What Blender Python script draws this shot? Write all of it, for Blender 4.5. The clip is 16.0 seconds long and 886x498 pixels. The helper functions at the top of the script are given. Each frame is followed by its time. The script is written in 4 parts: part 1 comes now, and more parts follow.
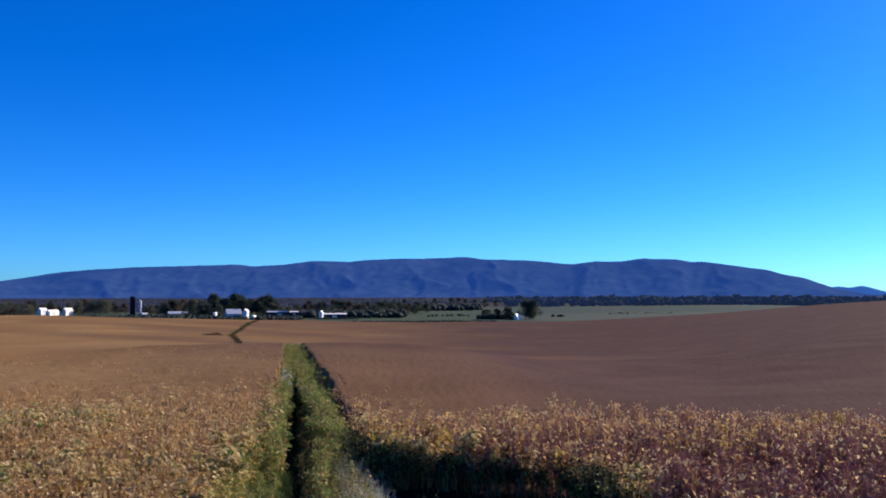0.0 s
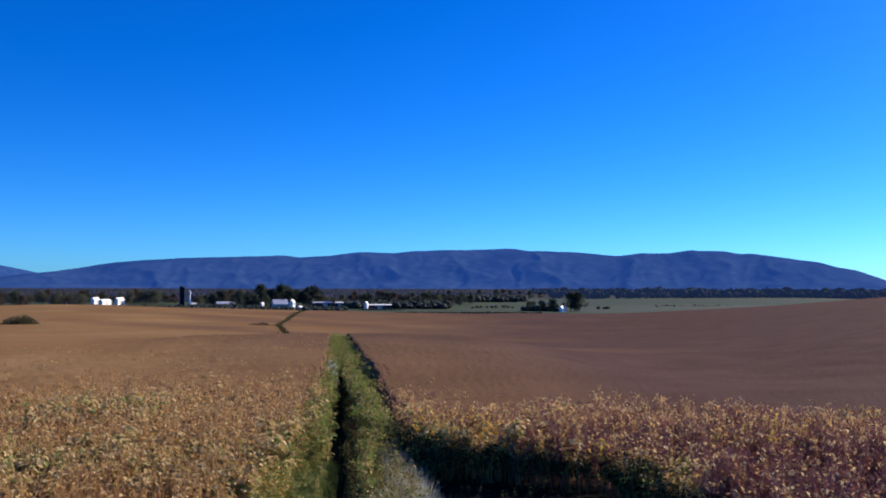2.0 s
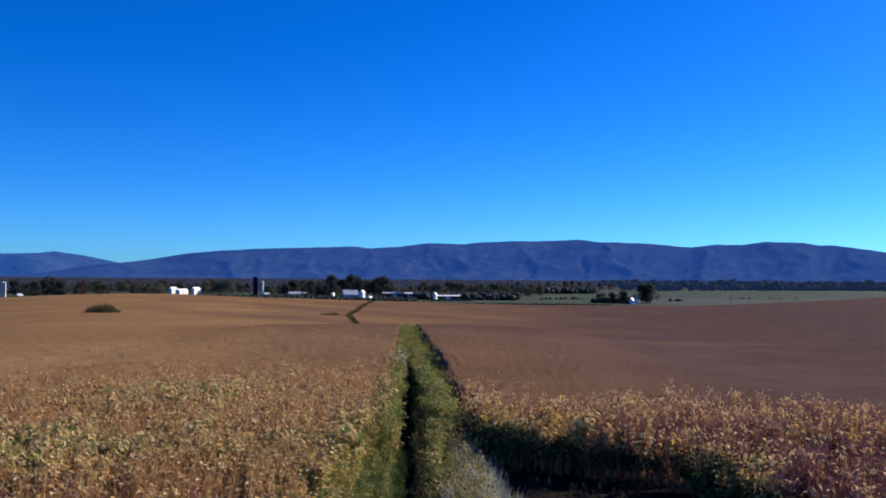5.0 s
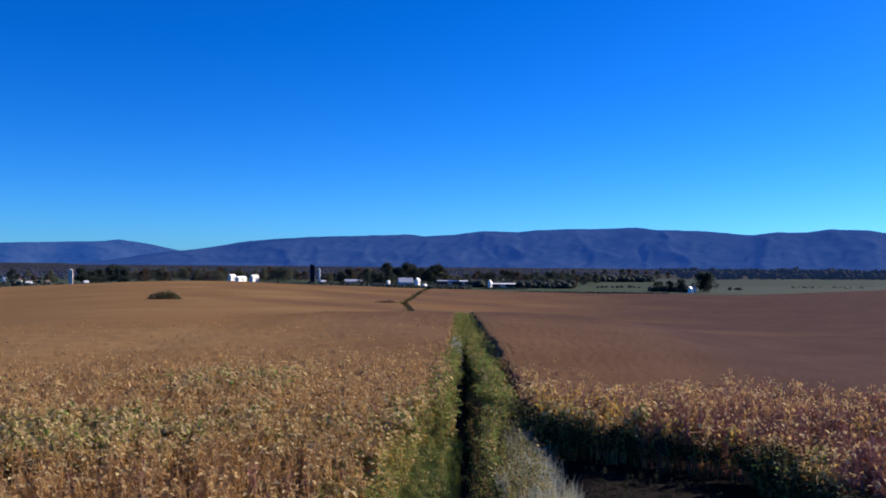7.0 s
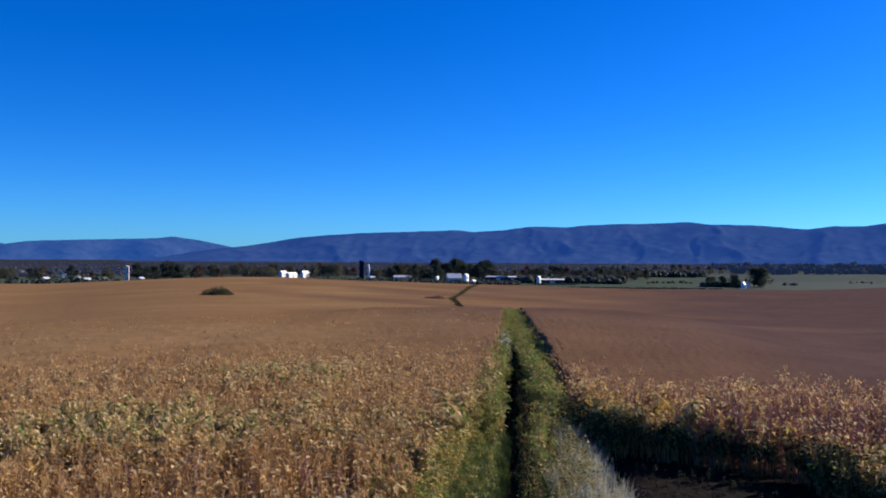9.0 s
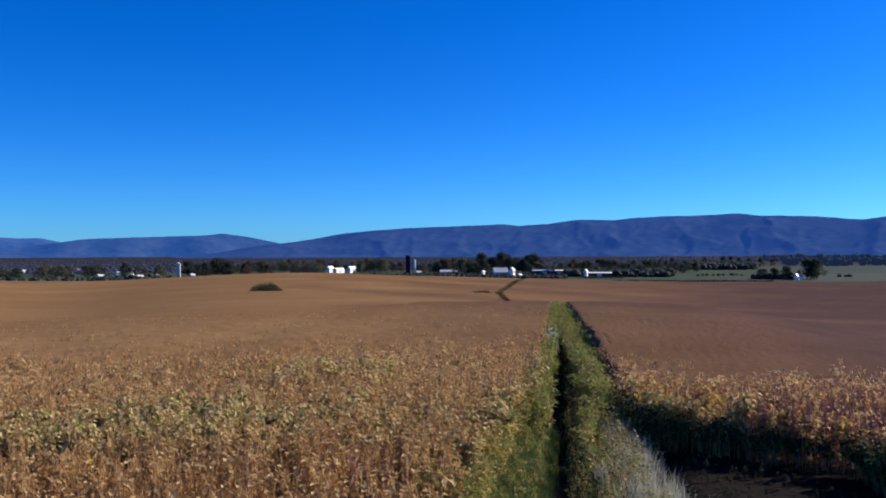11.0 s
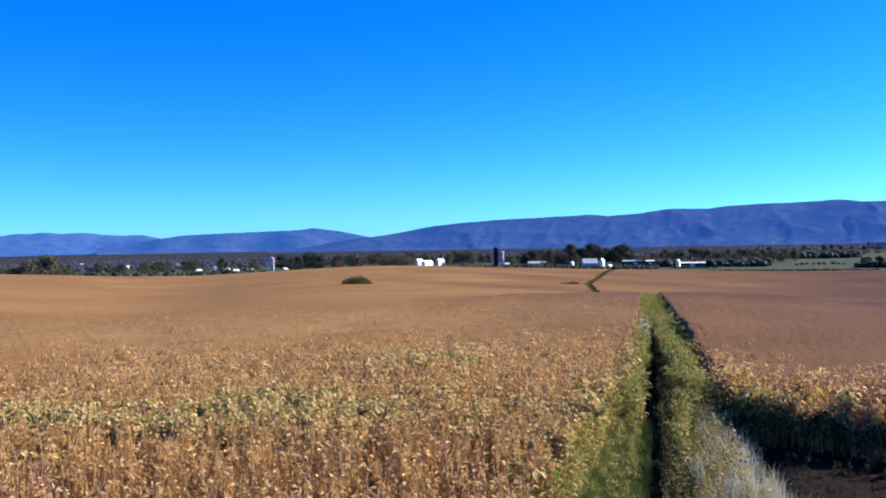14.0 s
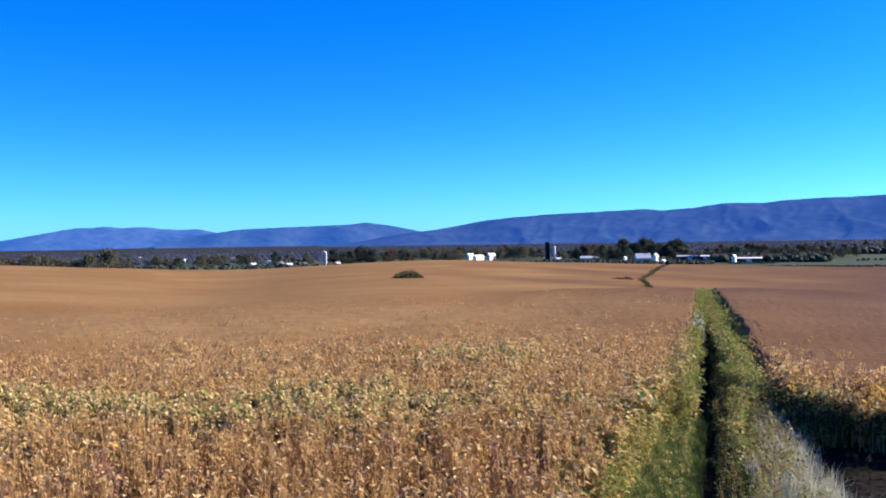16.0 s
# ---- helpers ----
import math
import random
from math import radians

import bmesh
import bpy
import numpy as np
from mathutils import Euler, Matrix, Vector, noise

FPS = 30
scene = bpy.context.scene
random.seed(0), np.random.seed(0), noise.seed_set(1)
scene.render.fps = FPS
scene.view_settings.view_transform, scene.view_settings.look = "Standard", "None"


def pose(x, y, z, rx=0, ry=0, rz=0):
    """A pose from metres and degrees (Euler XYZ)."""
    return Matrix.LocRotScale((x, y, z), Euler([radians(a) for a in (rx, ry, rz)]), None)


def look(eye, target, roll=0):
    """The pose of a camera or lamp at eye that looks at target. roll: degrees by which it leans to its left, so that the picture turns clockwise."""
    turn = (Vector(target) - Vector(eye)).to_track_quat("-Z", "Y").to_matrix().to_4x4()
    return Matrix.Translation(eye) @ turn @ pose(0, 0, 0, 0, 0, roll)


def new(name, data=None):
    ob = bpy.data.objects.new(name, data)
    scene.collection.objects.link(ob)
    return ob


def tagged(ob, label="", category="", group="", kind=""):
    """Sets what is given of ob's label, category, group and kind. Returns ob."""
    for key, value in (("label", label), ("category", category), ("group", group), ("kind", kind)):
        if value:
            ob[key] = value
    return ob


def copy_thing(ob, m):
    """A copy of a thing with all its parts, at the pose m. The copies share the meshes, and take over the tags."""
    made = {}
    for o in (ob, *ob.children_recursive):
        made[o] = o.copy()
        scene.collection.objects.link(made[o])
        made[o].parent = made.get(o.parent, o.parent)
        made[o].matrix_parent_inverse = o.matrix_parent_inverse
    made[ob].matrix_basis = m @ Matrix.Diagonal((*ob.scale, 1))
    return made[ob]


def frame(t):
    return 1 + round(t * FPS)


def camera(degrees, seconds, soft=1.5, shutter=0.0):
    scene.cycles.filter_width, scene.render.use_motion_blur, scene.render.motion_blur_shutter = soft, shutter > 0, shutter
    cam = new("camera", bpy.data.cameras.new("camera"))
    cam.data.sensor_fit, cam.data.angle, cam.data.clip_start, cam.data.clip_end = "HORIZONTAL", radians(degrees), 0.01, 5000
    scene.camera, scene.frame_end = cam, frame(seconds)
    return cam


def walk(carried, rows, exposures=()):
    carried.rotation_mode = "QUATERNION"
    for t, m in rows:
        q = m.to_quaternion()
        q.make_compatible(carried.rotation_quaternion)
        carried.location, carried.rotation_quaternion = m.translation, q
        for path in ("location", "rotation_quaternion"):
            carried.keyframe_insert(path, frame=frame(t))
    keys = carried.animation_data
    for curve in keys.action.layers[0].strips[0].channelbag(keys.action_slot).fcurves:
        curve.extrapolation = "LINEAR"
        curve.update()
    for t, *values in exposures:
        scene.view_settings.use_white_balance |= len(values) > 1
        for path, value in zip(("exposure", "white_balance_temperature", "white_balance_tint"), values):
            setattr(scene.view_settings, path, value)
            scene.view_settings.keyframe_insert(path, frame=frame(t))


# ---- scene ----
cam = camera(54.23, 16.0, soft=1.85)
EYE = 3.0          # the camera stands this high over the farm lane
PATH = [  # seconds, yaw, pitch, roll
    (0.0, 0.0, 2.78, 0.08), (0.5, 0.99, 2.65, -0.02), (1.0, 1.71, 2.53, -0.07), (1.5, 2.41, 2.36, 0.0),
    (2.0, 2.94, 2.21, -0.15), (2.5, 4.27, 2.10, -0.01), (3.0, 4.89, 2.07, -0.10), (3.5, 5.40, 1.96, -0.07),
    (4.0, 6.19, 1.88, -0.18), (6.5, 9.90, 0.96, -0.45), (7.0, 11.12, 0.78, -0.44), (7.5, 11.96, 0.73, -0.34),
    (8.0, 12.75, 0.62, -0.32), (8.5, 13.47, 0.53, -0.50), (9.0, 14.33, 0.48, -0.26), (11.5, 18.13, -0.07, 0.31),
    (12.0, 19.03, -0.29, 0.35), (12.5, 20.33, -0.36, 0.45), (13.0, 21.46, -0.42, 0.74), (13.5, 22.05, -0.43, 0.82),
    (14.0, 23.19, -0.35, 1.01), (14.5, 24.36, -0.35, 0.97), (15.0, 24.47, -0.59, 0.93), (15.5, 25.32, -0.67, 0.86),
    (16.0, 26.58, -0.66, 0.92)]
EXPOSURES = [(0.0, 0.47, 6400, 15), (3.5, 0.43, 6400, 15), (7.0, 0.39, 6400, 15), (9.0, 0.38, 6400, 15), (11.5, 0.40, 6450, 15), (12.0, 0.43, 6450, 15),
             (12.5, 0.58, 6450, 14), (13.0, 0.84, 6500, 14), (13.5, 1.05, 6500, 14), (14.5, 1.15, 6500, 14), (16.0, 1.13, 6500, 14)]
walk(cam, [(t, pose(0, 0, EYE, 90 + p, r, y)) for t, y, p, r in PATH], EXPOSURES)

# ---- world, sun ----
SUN_AZ, SUN_EL = 52.0, 28.0      # degrees clockwise from +y, and above the horizon
world = bpy.data.worlds.new("world")
scene.world = world
world.use_nodes = True
wn, wl = world.node_tree.nodes, world.node_tree.links
sky = wn.new("ShaderNodeTexSky")
sky.sky_type, sky.sun_disc = "NISHITA", False
sky.sun_elevation, sky.sun_rotation = radians(SUN_EL), radians(SUN_AZ)
sky.altitude, sky.air_density, sky.dust_density, sky.ozone_density = 200, 0.75, 0.3, 6.0
sat = wn.new("ShaderNodeHueSaturation")
sat.inputs["Saturation"].default_value = 1.30
tint = wn.new("ShaderNodeMix")
tint.data_type, tint.blend_type = "RGBA", "MULTIPLY"
tint.inputs[0].default_value = 1.0
tint.inputs[7].default_value = (0.33, 0.80, 1.18, 1)
wl.new(sky.outputs[0], sat.inputs["Color"])
wl.new(sat.outputs[0], tint.inputs[6])
wl.new(tint.outputs[2], wn["Background"].inputs[0])
wn["Background"].inputs[1].default_value = 0.103

sun = new("sun", bpy.data.lights.new("sun", "SUN"))
sun.data.energy, sun.data.angle, sun.data.color = 5.9, radians(0.5), (1.0, 0.87, 0.69)
sa, se = radians(SUN_AZ), radians(SUN_EL)
sun.matrix_world = look((300 * math.sin(sa) * math.cos(se), 300 * math.cos(sa) * math.cos(se), 300 * math.sin(se)), (0, 0, 0))

# ---- materials ----


def material(name, low, high, scale=20.0, rough=0.8, bump=0.0, bump_scale=40.0, through_light=0.0, island=0.0, metal=0.0,
             glow=None, big=0.0, big_scale=0.3, piece=0.0):
    """A procedural surface: colour between low and high by noise at two scales, optional relief, light through leaves."""
    m = bpy.data.materials.new(name)
    m.use_nodes = True
    nodes, links = m.node_tree.nodes, m.node_tree.links
    bsdf = nodes["Principled BSDF"]
    geo = nodes.new("ShaderNodeNewGeometry")
    n1 = nodes.new("ShaderNodeTexNoise")
    n1.inputs["Scale"].default_value, n1.inputs["Detail"].default_value = scale, 5
    links.new(geo.outputs["Position"], n1.inputs["Vector"])
    value = n1.outputs[0]

    def mixed(a, b, share):
        mix = nodes.new("ShaderNodeMix")
        mix.inputs[0].default_value = share
        links.new(a, mix.inputs[2])
        links.new(b, mix.inputs[3])
        return mix.outputs[0]
    if big:
        n2 = nodes.new("ShaderNodeTexNoise")
        n2.inputs["Scale"].default_value, n2.inputs["Detail"].default_value = big_scale, 3
        links.new(geo.outputs["Position"], n2.inputs["Vector"])
        value = mixed(value, n2.outputs[0], big)
    ramp = nodes.new("ShaderNodeMapRange")
    ramp.inputs[1].default_value, ramp.inputs[2].default_value = 0.3, 0.7
    links.new(value, ramp.inputs[0])
    value = ramp.outputs[0]
    if island:
        value = mixed(value, geo.outputs["Random Per Island"], island)
    if piece:
        info = nodes.new("ShaderNodeObjectInfo")
        value = mixed(value, info.outputs["Random"], piece)
    col = nodes.new("ShaderNodeMix")
    col.data_type = "RGBA"
    col.inputs[6].default_value, col.inputs[7].default_value = (*low, 1), (*high, 1)
    links.new(value, col.inputs[0])
    links.new(col.outputs[2], bsdf.inputs["Base Color"])
    bsdf.inputs["Roughness"].default_value, bsdf.inputs["Metallic"].default_value = rough, metal
    bsdf.inputs["Specular IOR Level"].default_value = 0.5 if rough < 0.4 else 0.25 if rough < 0.6 else 0.06
    if bump:
        nb = nodes.new("ShaderNodeTexNoise")
        nb.inputs["Scale"].default_value, nb.inputs["Detail"].default_value = bump_scale, 6
        links.new(geo.outputs["Position"], nb.inputs["Vector"])
        b = nodes.new("ShaderNodeBump")
        b.inputs["Strength"].default_value = bump
        b.inputs["Distance"].default_value = 0.6 / bump_scale * 4
        links.new(nb.outputs[0], b.inputs["Height"])
        links.new(b.outputs[0], bsdf.inputs["Normal"])
    if through_light:
        tr = nodes.new("ShaderNodeBsdfTranslucent")
        links.new(col.outputs[2], tr.inputs[0])
        mix = nodes.new("ShaderNodeMixShader")
        mix.inputs[0].default_value = through_light
        links.new(bsdf.outputs[0], mix.inputs[1])
        links.new(tr.outputs[0], mix.inputs[2])
        links.new(mix.outputs[0], nodes["Material Output"].inputs[0])
    # emission, used as painted haze on far ridges and woods
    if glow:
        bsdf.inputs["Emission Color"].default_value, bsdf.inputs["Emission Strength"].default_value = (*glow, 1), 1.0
    return m


STEM = material("soy_stem", (0.25, 0.138, 0.056), (0.64, 0.45, 0.215), 9, 0.7, through_light=0.3, island=0.6)
POD = material("soy_pod", (0.29, 0.155, 0.062), (0.78, 0.55, 0.255), 7, 0.65, through_light=0.4, island=0.7)
DRY = material("dry_leaf", (0.33, 0.20, 0.09), (0.68, 0.51, 0.26), 6, 0.7, through_light=0.45, island=0.5)
# russet leaf, darkened further for the backlit side of the field
RUSSET = material("russet_leaf", (0.18, 0.080, 0.068), (0.44, 0.235, 0.195), 6, 0.75, through_light=0.2, island=0.5)
PALE = material("pale_leaf", (0.48, 0.35, 0.155), (0.78, 0.63, 0.34), 6, 0.65, through_light=0.4, island=0.5)
YELLOW = material("yellow_leaf", (0.46, 0.29, 0.05), (0.78, 0.56, 0.14), 5, 0.65, through_light=0.35, island=0.6)
GREEN = material("green_leaf", (0.09, 0.145, 0.035), (0.30, 0.37, 0.10), 5, 0.62, through_light=0.35, island=0.7)
OLIVE = material("olive_leaf", (0.19, 0.185, 0.055), (0.50, 0.46, 0.18), 5, 0.65, through_light=0.35, island=0.6)
# green darkened so that shade is put into the leaf colour
SHADE_GREEN = material("shade_green_leaf", (0.018, 0.025, 0.012), (0.05, 0.062, 0.028), 5, 0.65, through_light=0.12, island=0.6)
GRASS = material("green_grass", (0.04, 0.075, 0.012), (0.20, 0.25, 0.07), 4, 0.5, through_light=0.3, island=0.6, big=0.6, big_scale=2.5)
ASH = material("bleached_weed", (0.34, 0.34, 0.31), (0.64, 0.64, 0.60), 6, 0.7, through_light=0.3, island=0.6)
HAY = material("dry_grass", (0.21, 0.225, 0.165), (0.62, 0.64, 0.545), 4, 0.6, through_light=0.3, island=0.5, big=0.7, big_scale=3.0)
BARK = material("bark", (0.05, 0.035, 0.025), (0.16, 0.12, 0.09), 8, 0.9, bump=0.4, bump_scale=12)
LEAF_A = material("tree_leaf_green", (0.036, 0.050, 0.042), (0.085, 0.105, 0.080), 0.6, 0.6, through_light=0.35, island=0.6, piece=0.2)
LEAF_B = material("tree_leaf_olive", (0.080, 0.085, 0.058), (0.17, 0.17, 0.118), 0.6, 0.6, through_light=0.35, island=0.6, piece=0.2)
LEAF_C = material("tree_leaf_rust", (0.070, 0.052, 0.042), (0.14, 0.10, 0.075), 0.6, 0.6, through_light=0.35, island=0.6, piece=0.2)
WHITE = material("white_paint", (0.72, 0.72, 0.70), (0.85, 0.85, 0.83), 1.2, 0.55, big=0.4)
CREAM = material("weathered_siding", (0.42, 0.42, 0.42), (0.62, 0.61, 0.58), 1.5, 0.7, big=0.4)
TIN = material("tin_roof", (0.42, 0.45, 0.50), (0.62, 0.65, 0.68), 0.8, 0.45, metal=0.3, big=0.4)
SHINGLE = material("shingle_roof", (0.05, 0.05, 0.055), (0.14, 0.13, 0.13), 3, 0.85, bump=0.3, bump_scale=8)
CONCRETE = material("silo_concrete", (0.52, 0.43, 0.39), (0.70, 0.60, 0.54), 1.0, 0.85, big=0.5)
BLUE = material("silo_enamel", (0.006, 0.009, 0.02), (0.014, 0.02, 0.04), 1.0, 0.6, big=0.4)
# dark wall tone; the long barn's shadow side is put into this colour
DARK_WALL = material("dark_barn_wall", (0.03, 0.035, 0.045), (0.07, 0.07, 0.075), 2.0, 0.8, big=0.4)
BUSH = material("bush_leaf", (0.075, 0.075, 0.028), (0.19, 0.165, 0.065), 1.5, 0.65, through_light=0.3, island=0.6)
GLASS = material("window_glass", (0.02, 0.025, 0.03), (0.04, 0.05, 0.06), 1.0, 0.08)
BRICK = material("chimney_brick", (0.20, 0.08, 0.05), (0.33, 0.15, 0.10), 6, 0.9, bump=0.2, bump_scale=12)

# ---- the lie of the land ----


def smooth(a, b, v):
    u = np.clip((np.asarray(v, float) - a) / (b - a), 0, 1)
    return u * u * (3 - 2 * u)


def bell(v, c, w):
    return np.exp(-((np.asarray(v, float) - c) / w) ** 2)


def waves(x, y, seed, size, octaves=4):
    """Soft random relief of about -1 to 1: rotated sine waves of falling length, cheap on large arrays."""
    rng = np.random.RandomState(seed)
    out, amp, k = np.zeros_like(np.asarray(x, float)), 1.0, 2 * np.pi / size
    for _ in range(octaves):
        for _ in range(4):
            a, p = rng.uniform(0, 2 * np.pi, 2)
            f = k * rng.uniform(0.7, 1.4)
            out = out + amp * 0.35 * np.sin(f * (x * np.cos(a) + y * np.sin(a)) + p)
        amp, k = amp * 0.55, k * 2.03
    return out


FIELD_END = 240.0
# bearing (degrees) and height of the ground along the field's far edge
EDGE = [(-180, -1.5), (-75, 0.5), (-54, -2.4), (-47.5, -3.8), (-41, -5.5), (-35, -4.25), (-29.7, -3.6), (-24, -3.8), (-18.6, -4.6),
        (-12, -5.4), (-8, -6.1), (0.6, -6.4), (8, -6.1), (13.4, -4.8), (18.6, -3.4), (23.5, -1.5), (27, -0.1), (40, 2.0), (180, -1.5)]


def bearing(x, y):
    return np.degrees(np.arctan2(x, y))


def ground(x, y):
    x, y = np.asarray(x, float), np.asarray(y, float)
    r, az = np.hypot(x, y), bearing(x, y)
    edge = sum(np.interp(az + d, [e[0] for e in EDGE], [e[1] for e in EDGE]) for d in (-3, -1.5, 0, 1.5, 3)) / 5
    start = 40 - 15 * smooth(-6, 18, az) - 8 * smooth(-16, -26, az)
    soft = 2.0 + 5.0 * smooth(-3, 8, az)
    ramp = (1 - np.exp(-soft * np.logaddexp(0, (r - start) / soft) / 62)) / (1 - np.exp(-(FIELD_END - 38) / 62))
    z = edge * np.minimum(ramp, 1.0)
    z = z - 0.45 * bell(r, 31, 9) * smooth(-3, 20, az)                       # the hollow beyond the near rise
    z = z + 0.15 * waves(x, y, 3, 55, 2) * smooth(30, 80, r)
    valley = -20 + 1.2 * waves(x, y, 5, 600, 2) + 5.0 * bell(az, 16, 10) * bell(r, 1250, 350)
    out = smooth(FIELD_END + 2, FIELD_END + 260, r)
    z = z * (1 - out) + valley * out
    ruts, left = lane(x, y)
    z = z - 0.17 * ruts * smooth(60, 40, r)
    return z


def lane_line(r):
    """Bearing of the lane's left rut, by distance."""
    return np.interp(r, [0, 25, 44, 56, 85, 128, 160, 200, 240, 300], [-9.5, -9.6, -9.7, -10.6, -13.0, -13.7, -13.2, -12.7, -12.1, -11.9])


def lateral(x, y):
    r = np.hypot(x, y)
    return r * np.sin(np.radians(bearing(x, y) - lane_line(r)))


def lane(x, y):
    """How deep a point lies in a wheel rut (0 to 1), and its distance to the right of the left rut."""
    l = lateral(x, y)
    return np.maximum(bell(l, 0.0, 0.18), bell(l, np.minimum(1.3, right_edge(np.hypot(x, y)) - 0.08), 0.2)) * smooth(1, 3, np.hypot(x, y)), l


def left_edge(r):
    return np.interp(r, [0, 9, 11, 12.4, 14, 16, 19, 30, 60, 300], [-1.2, -1.15, -1.0, -0.82, -0.6, -0.48, -0.38, -0.28, -0.24, -0.5])


def right_edge(r):
    return np.interp(r, [0, 9, 11, 12.7, 12.95, 13.2, 13.9, 14.8, 16.5, 20.8, 26, 32, 40, 60, 300], [4.2, 4.15, 4.1, 4.05, 2.5, 1.75, 1.3, 1.1, 0.98, 0.76, 0.56, 0.34, 0.14, 0.12, 0.5])


def stand(x, y, inset=0.0):
    """1 inside the crop, 0 on the lane, in the clearing and outside the field."""
    r, l = np.hypot(x, y), lateral(x, y)
    wob = (0.10 * np.sin(r * 1.7) + 0.08 * np.sin(r * 4.1 + 1)) * (1 - 0.7 * smooth(15, 22, r))
    inside = smooth(-0.05, 0.15, l - right_edge(r) + wob - inset) + smooth(-0.05, 0.15, left_edge(r) - l + wob - inset)
    ahead = np.abs(bearing(x, y)) < 100
    inside = np.where(ahead, inside, smooth(6, 6.6, r))
    return inside * smooth(4.5, 5.0, r) * (1 - smooth(FIELD_END - 1, FIELD_END + 1.5, r + 3 * waves(x, y, 9, 60, 1)))


# ---- mesh helpers ----


def mesh_of(name, v, f, mats, mat_index=None, flat=True):
    """One mesh from arrays of corners (n, 3) and triangles or quads (m, 3 or 4)."""
    me = bpy.data.meshes.new(name)
    k = f.shape[1]
    me.vertices.add(len(v))
    me.vertices.foreach_set("co", np.ascontiguousarray(v, dtype=np.float32).ravel())
    me.loops.add(f.size)
    me.loops.foreach_set("vertex_index", np.ascontiguousarray(f, dtype=np.int32).ravel())
    me.polygons.add(len(f))
    me.polygons.foreach_set("loop_start", np.arange(0, f.size, k, dtype=np.int32))
    if mat_index is not None:
        me.polygons.foreach_set("material_index", np.ascontiguousarray(mat_index, dtype=np.int32))
    me.polygons.foreach_set("use_smooth", np.full(len(f), not flat, dtype=bool))
    for m in mats:
        me.materials.append(m)
    me.update(calc_edges=True)
    me.validate()
    return me


def part(name, bm, mat, parent, label=""):
    me = bpy.data.meshes.new(name)
    bm.to_mesh(me)
    bm.free()
    me.materials.append(mat)
    ob = new(name, me)
    ob.parent = parent
    return tagged(ob, label) if label else ob


def thing(name, x, y, z=None, turn=0.0, label="", category="", group=""):
    ob = new(name)
    ob.empty_display_size = 0.3
    ob.matrix_basis = pose(x, y, float(ground(x, y)) if z is None else z, 0, 0, turn)
    return tagged(ob, label, category, group)


def polar(r, az):
    a = radians(az)
    return r * math.sin(a), r * math.cos(a)


def box(bm, cx, cy, z0, sx, sy, sz, bevel=0.0):
    made = bmesh.ops.create_cube(bm, size=1.0, matrix=Matrix.LocRotScale((cx, cy, z0 + sz / 2), None, (sx, sy, sz)))
    if bevel:
        edges = list({e for v in made["verts"] for e in v.link_edges})
        bmesh.ops.bevel(bm, geom=edges, offset=bevel, segments=1, affect="EDGES")
    return bm


def tube(bm, p, q, r0, r1, n=6):
    p, q = Vector(p), Vector(q)
    d = q - p
    m = Matrix.Translation((p + q) / 2) @ d.to_track_quat("Z", "Y").to_matrix().to_4x4()
    bmesh.ops.create_cone(bm, cap_ends=True, segments=n, radius1=r0, radius2=r1, depth=d.length, matrix=m)
    return bm


def gable(bm, w, d, eave, ridge):
    """A house body with two gables; the ridge runs along x."""
    pts = [(-w / 2, -d / 2, 0), (w / 2, -d / 2, 0), (w / 2, d / 2, 0), (-w / 2, d / 2, 0),
           (-w / 2, -d / 2, eave), (w / 2, -d / 2, eave), (w / 2, d / 2, eave), (-w / 2, d / 2, eave),
           (-w / 2, 0, ridge), (w / 2, 0, ridge)]
    v = [bm.verts.new(p) for p in pts]
    for f in ((0, 1, 5, 4), (2, 3, 7, 6), (1, 2, 6, 9, 5), (3, 0, 4, 8, 7), (4, 5, 9, 8), (6, 7, 8, 9), (3, 2, 1, 0)):
        bm.faces.new([v[i] for i in f])
    return bm


def slope(bm, w, d, eave, ridge, side, over=0.4, thick=0.15):
    """One slab of a gable roof, with its overhang."""
    rise = (ridge - eave) / (d / 2)
    y1, z1 = side * (d / 2 + over), eave - over * rise
    n = 0.02
    pts = []
    for x in (-w / 2 - over, w / 2 + over):
        pts += [(x, 0, ridge + n), (x, y1, z1 + n), (x, y1, z1 + thick), (x, 0, ridge + thick)]
    v = [bm.verts.new(p) for p in pts]
    for f in ((0, 1, 2, 3), (7, 6, 5, 4), (0, 4, 5, 1), (1, 5, 6, 2), (2, 6, 7, 3), (3, 7, 4, 0)):
        bm.faces.new([v[i] for i in f])
    bmesh.ops.recalc_face_normals(bm, faces=bm.faces)
    return bm


# ---- ground: one sheet from under the camera to the horizon ----
def polar_grid(rs, azs):
    R, A = np.meshgrid(rs, np.radians(azs), indexing="ij")
    X, Y = R * np.sin(A), R * np.cos(A)
    n, m = R.shape
    i = np.arange(n * m).reshape(n, m)
    f = np.stack([i[:-1, :-1], i[1:, :-1], i[1:, 1:], i[:-1, 1:]], -1).reshape(-1, 4)[:, ::-1]
    return X, Y, f


fine = np.concatenate([np.arange(-62, 42.01, 0.5)])
coarse = np.arange(45, 299, 4.0)
azs = np.concatenate([fine, coarse[:-1]])
azs = np.append(azs, 298.0)
rs = np.concatenate([[0.02], np.geomspace(0.6, 300, 330), np.geomspace(306, 4950, 120)])
GX, GY, GF = polar_grid(rs, azs)


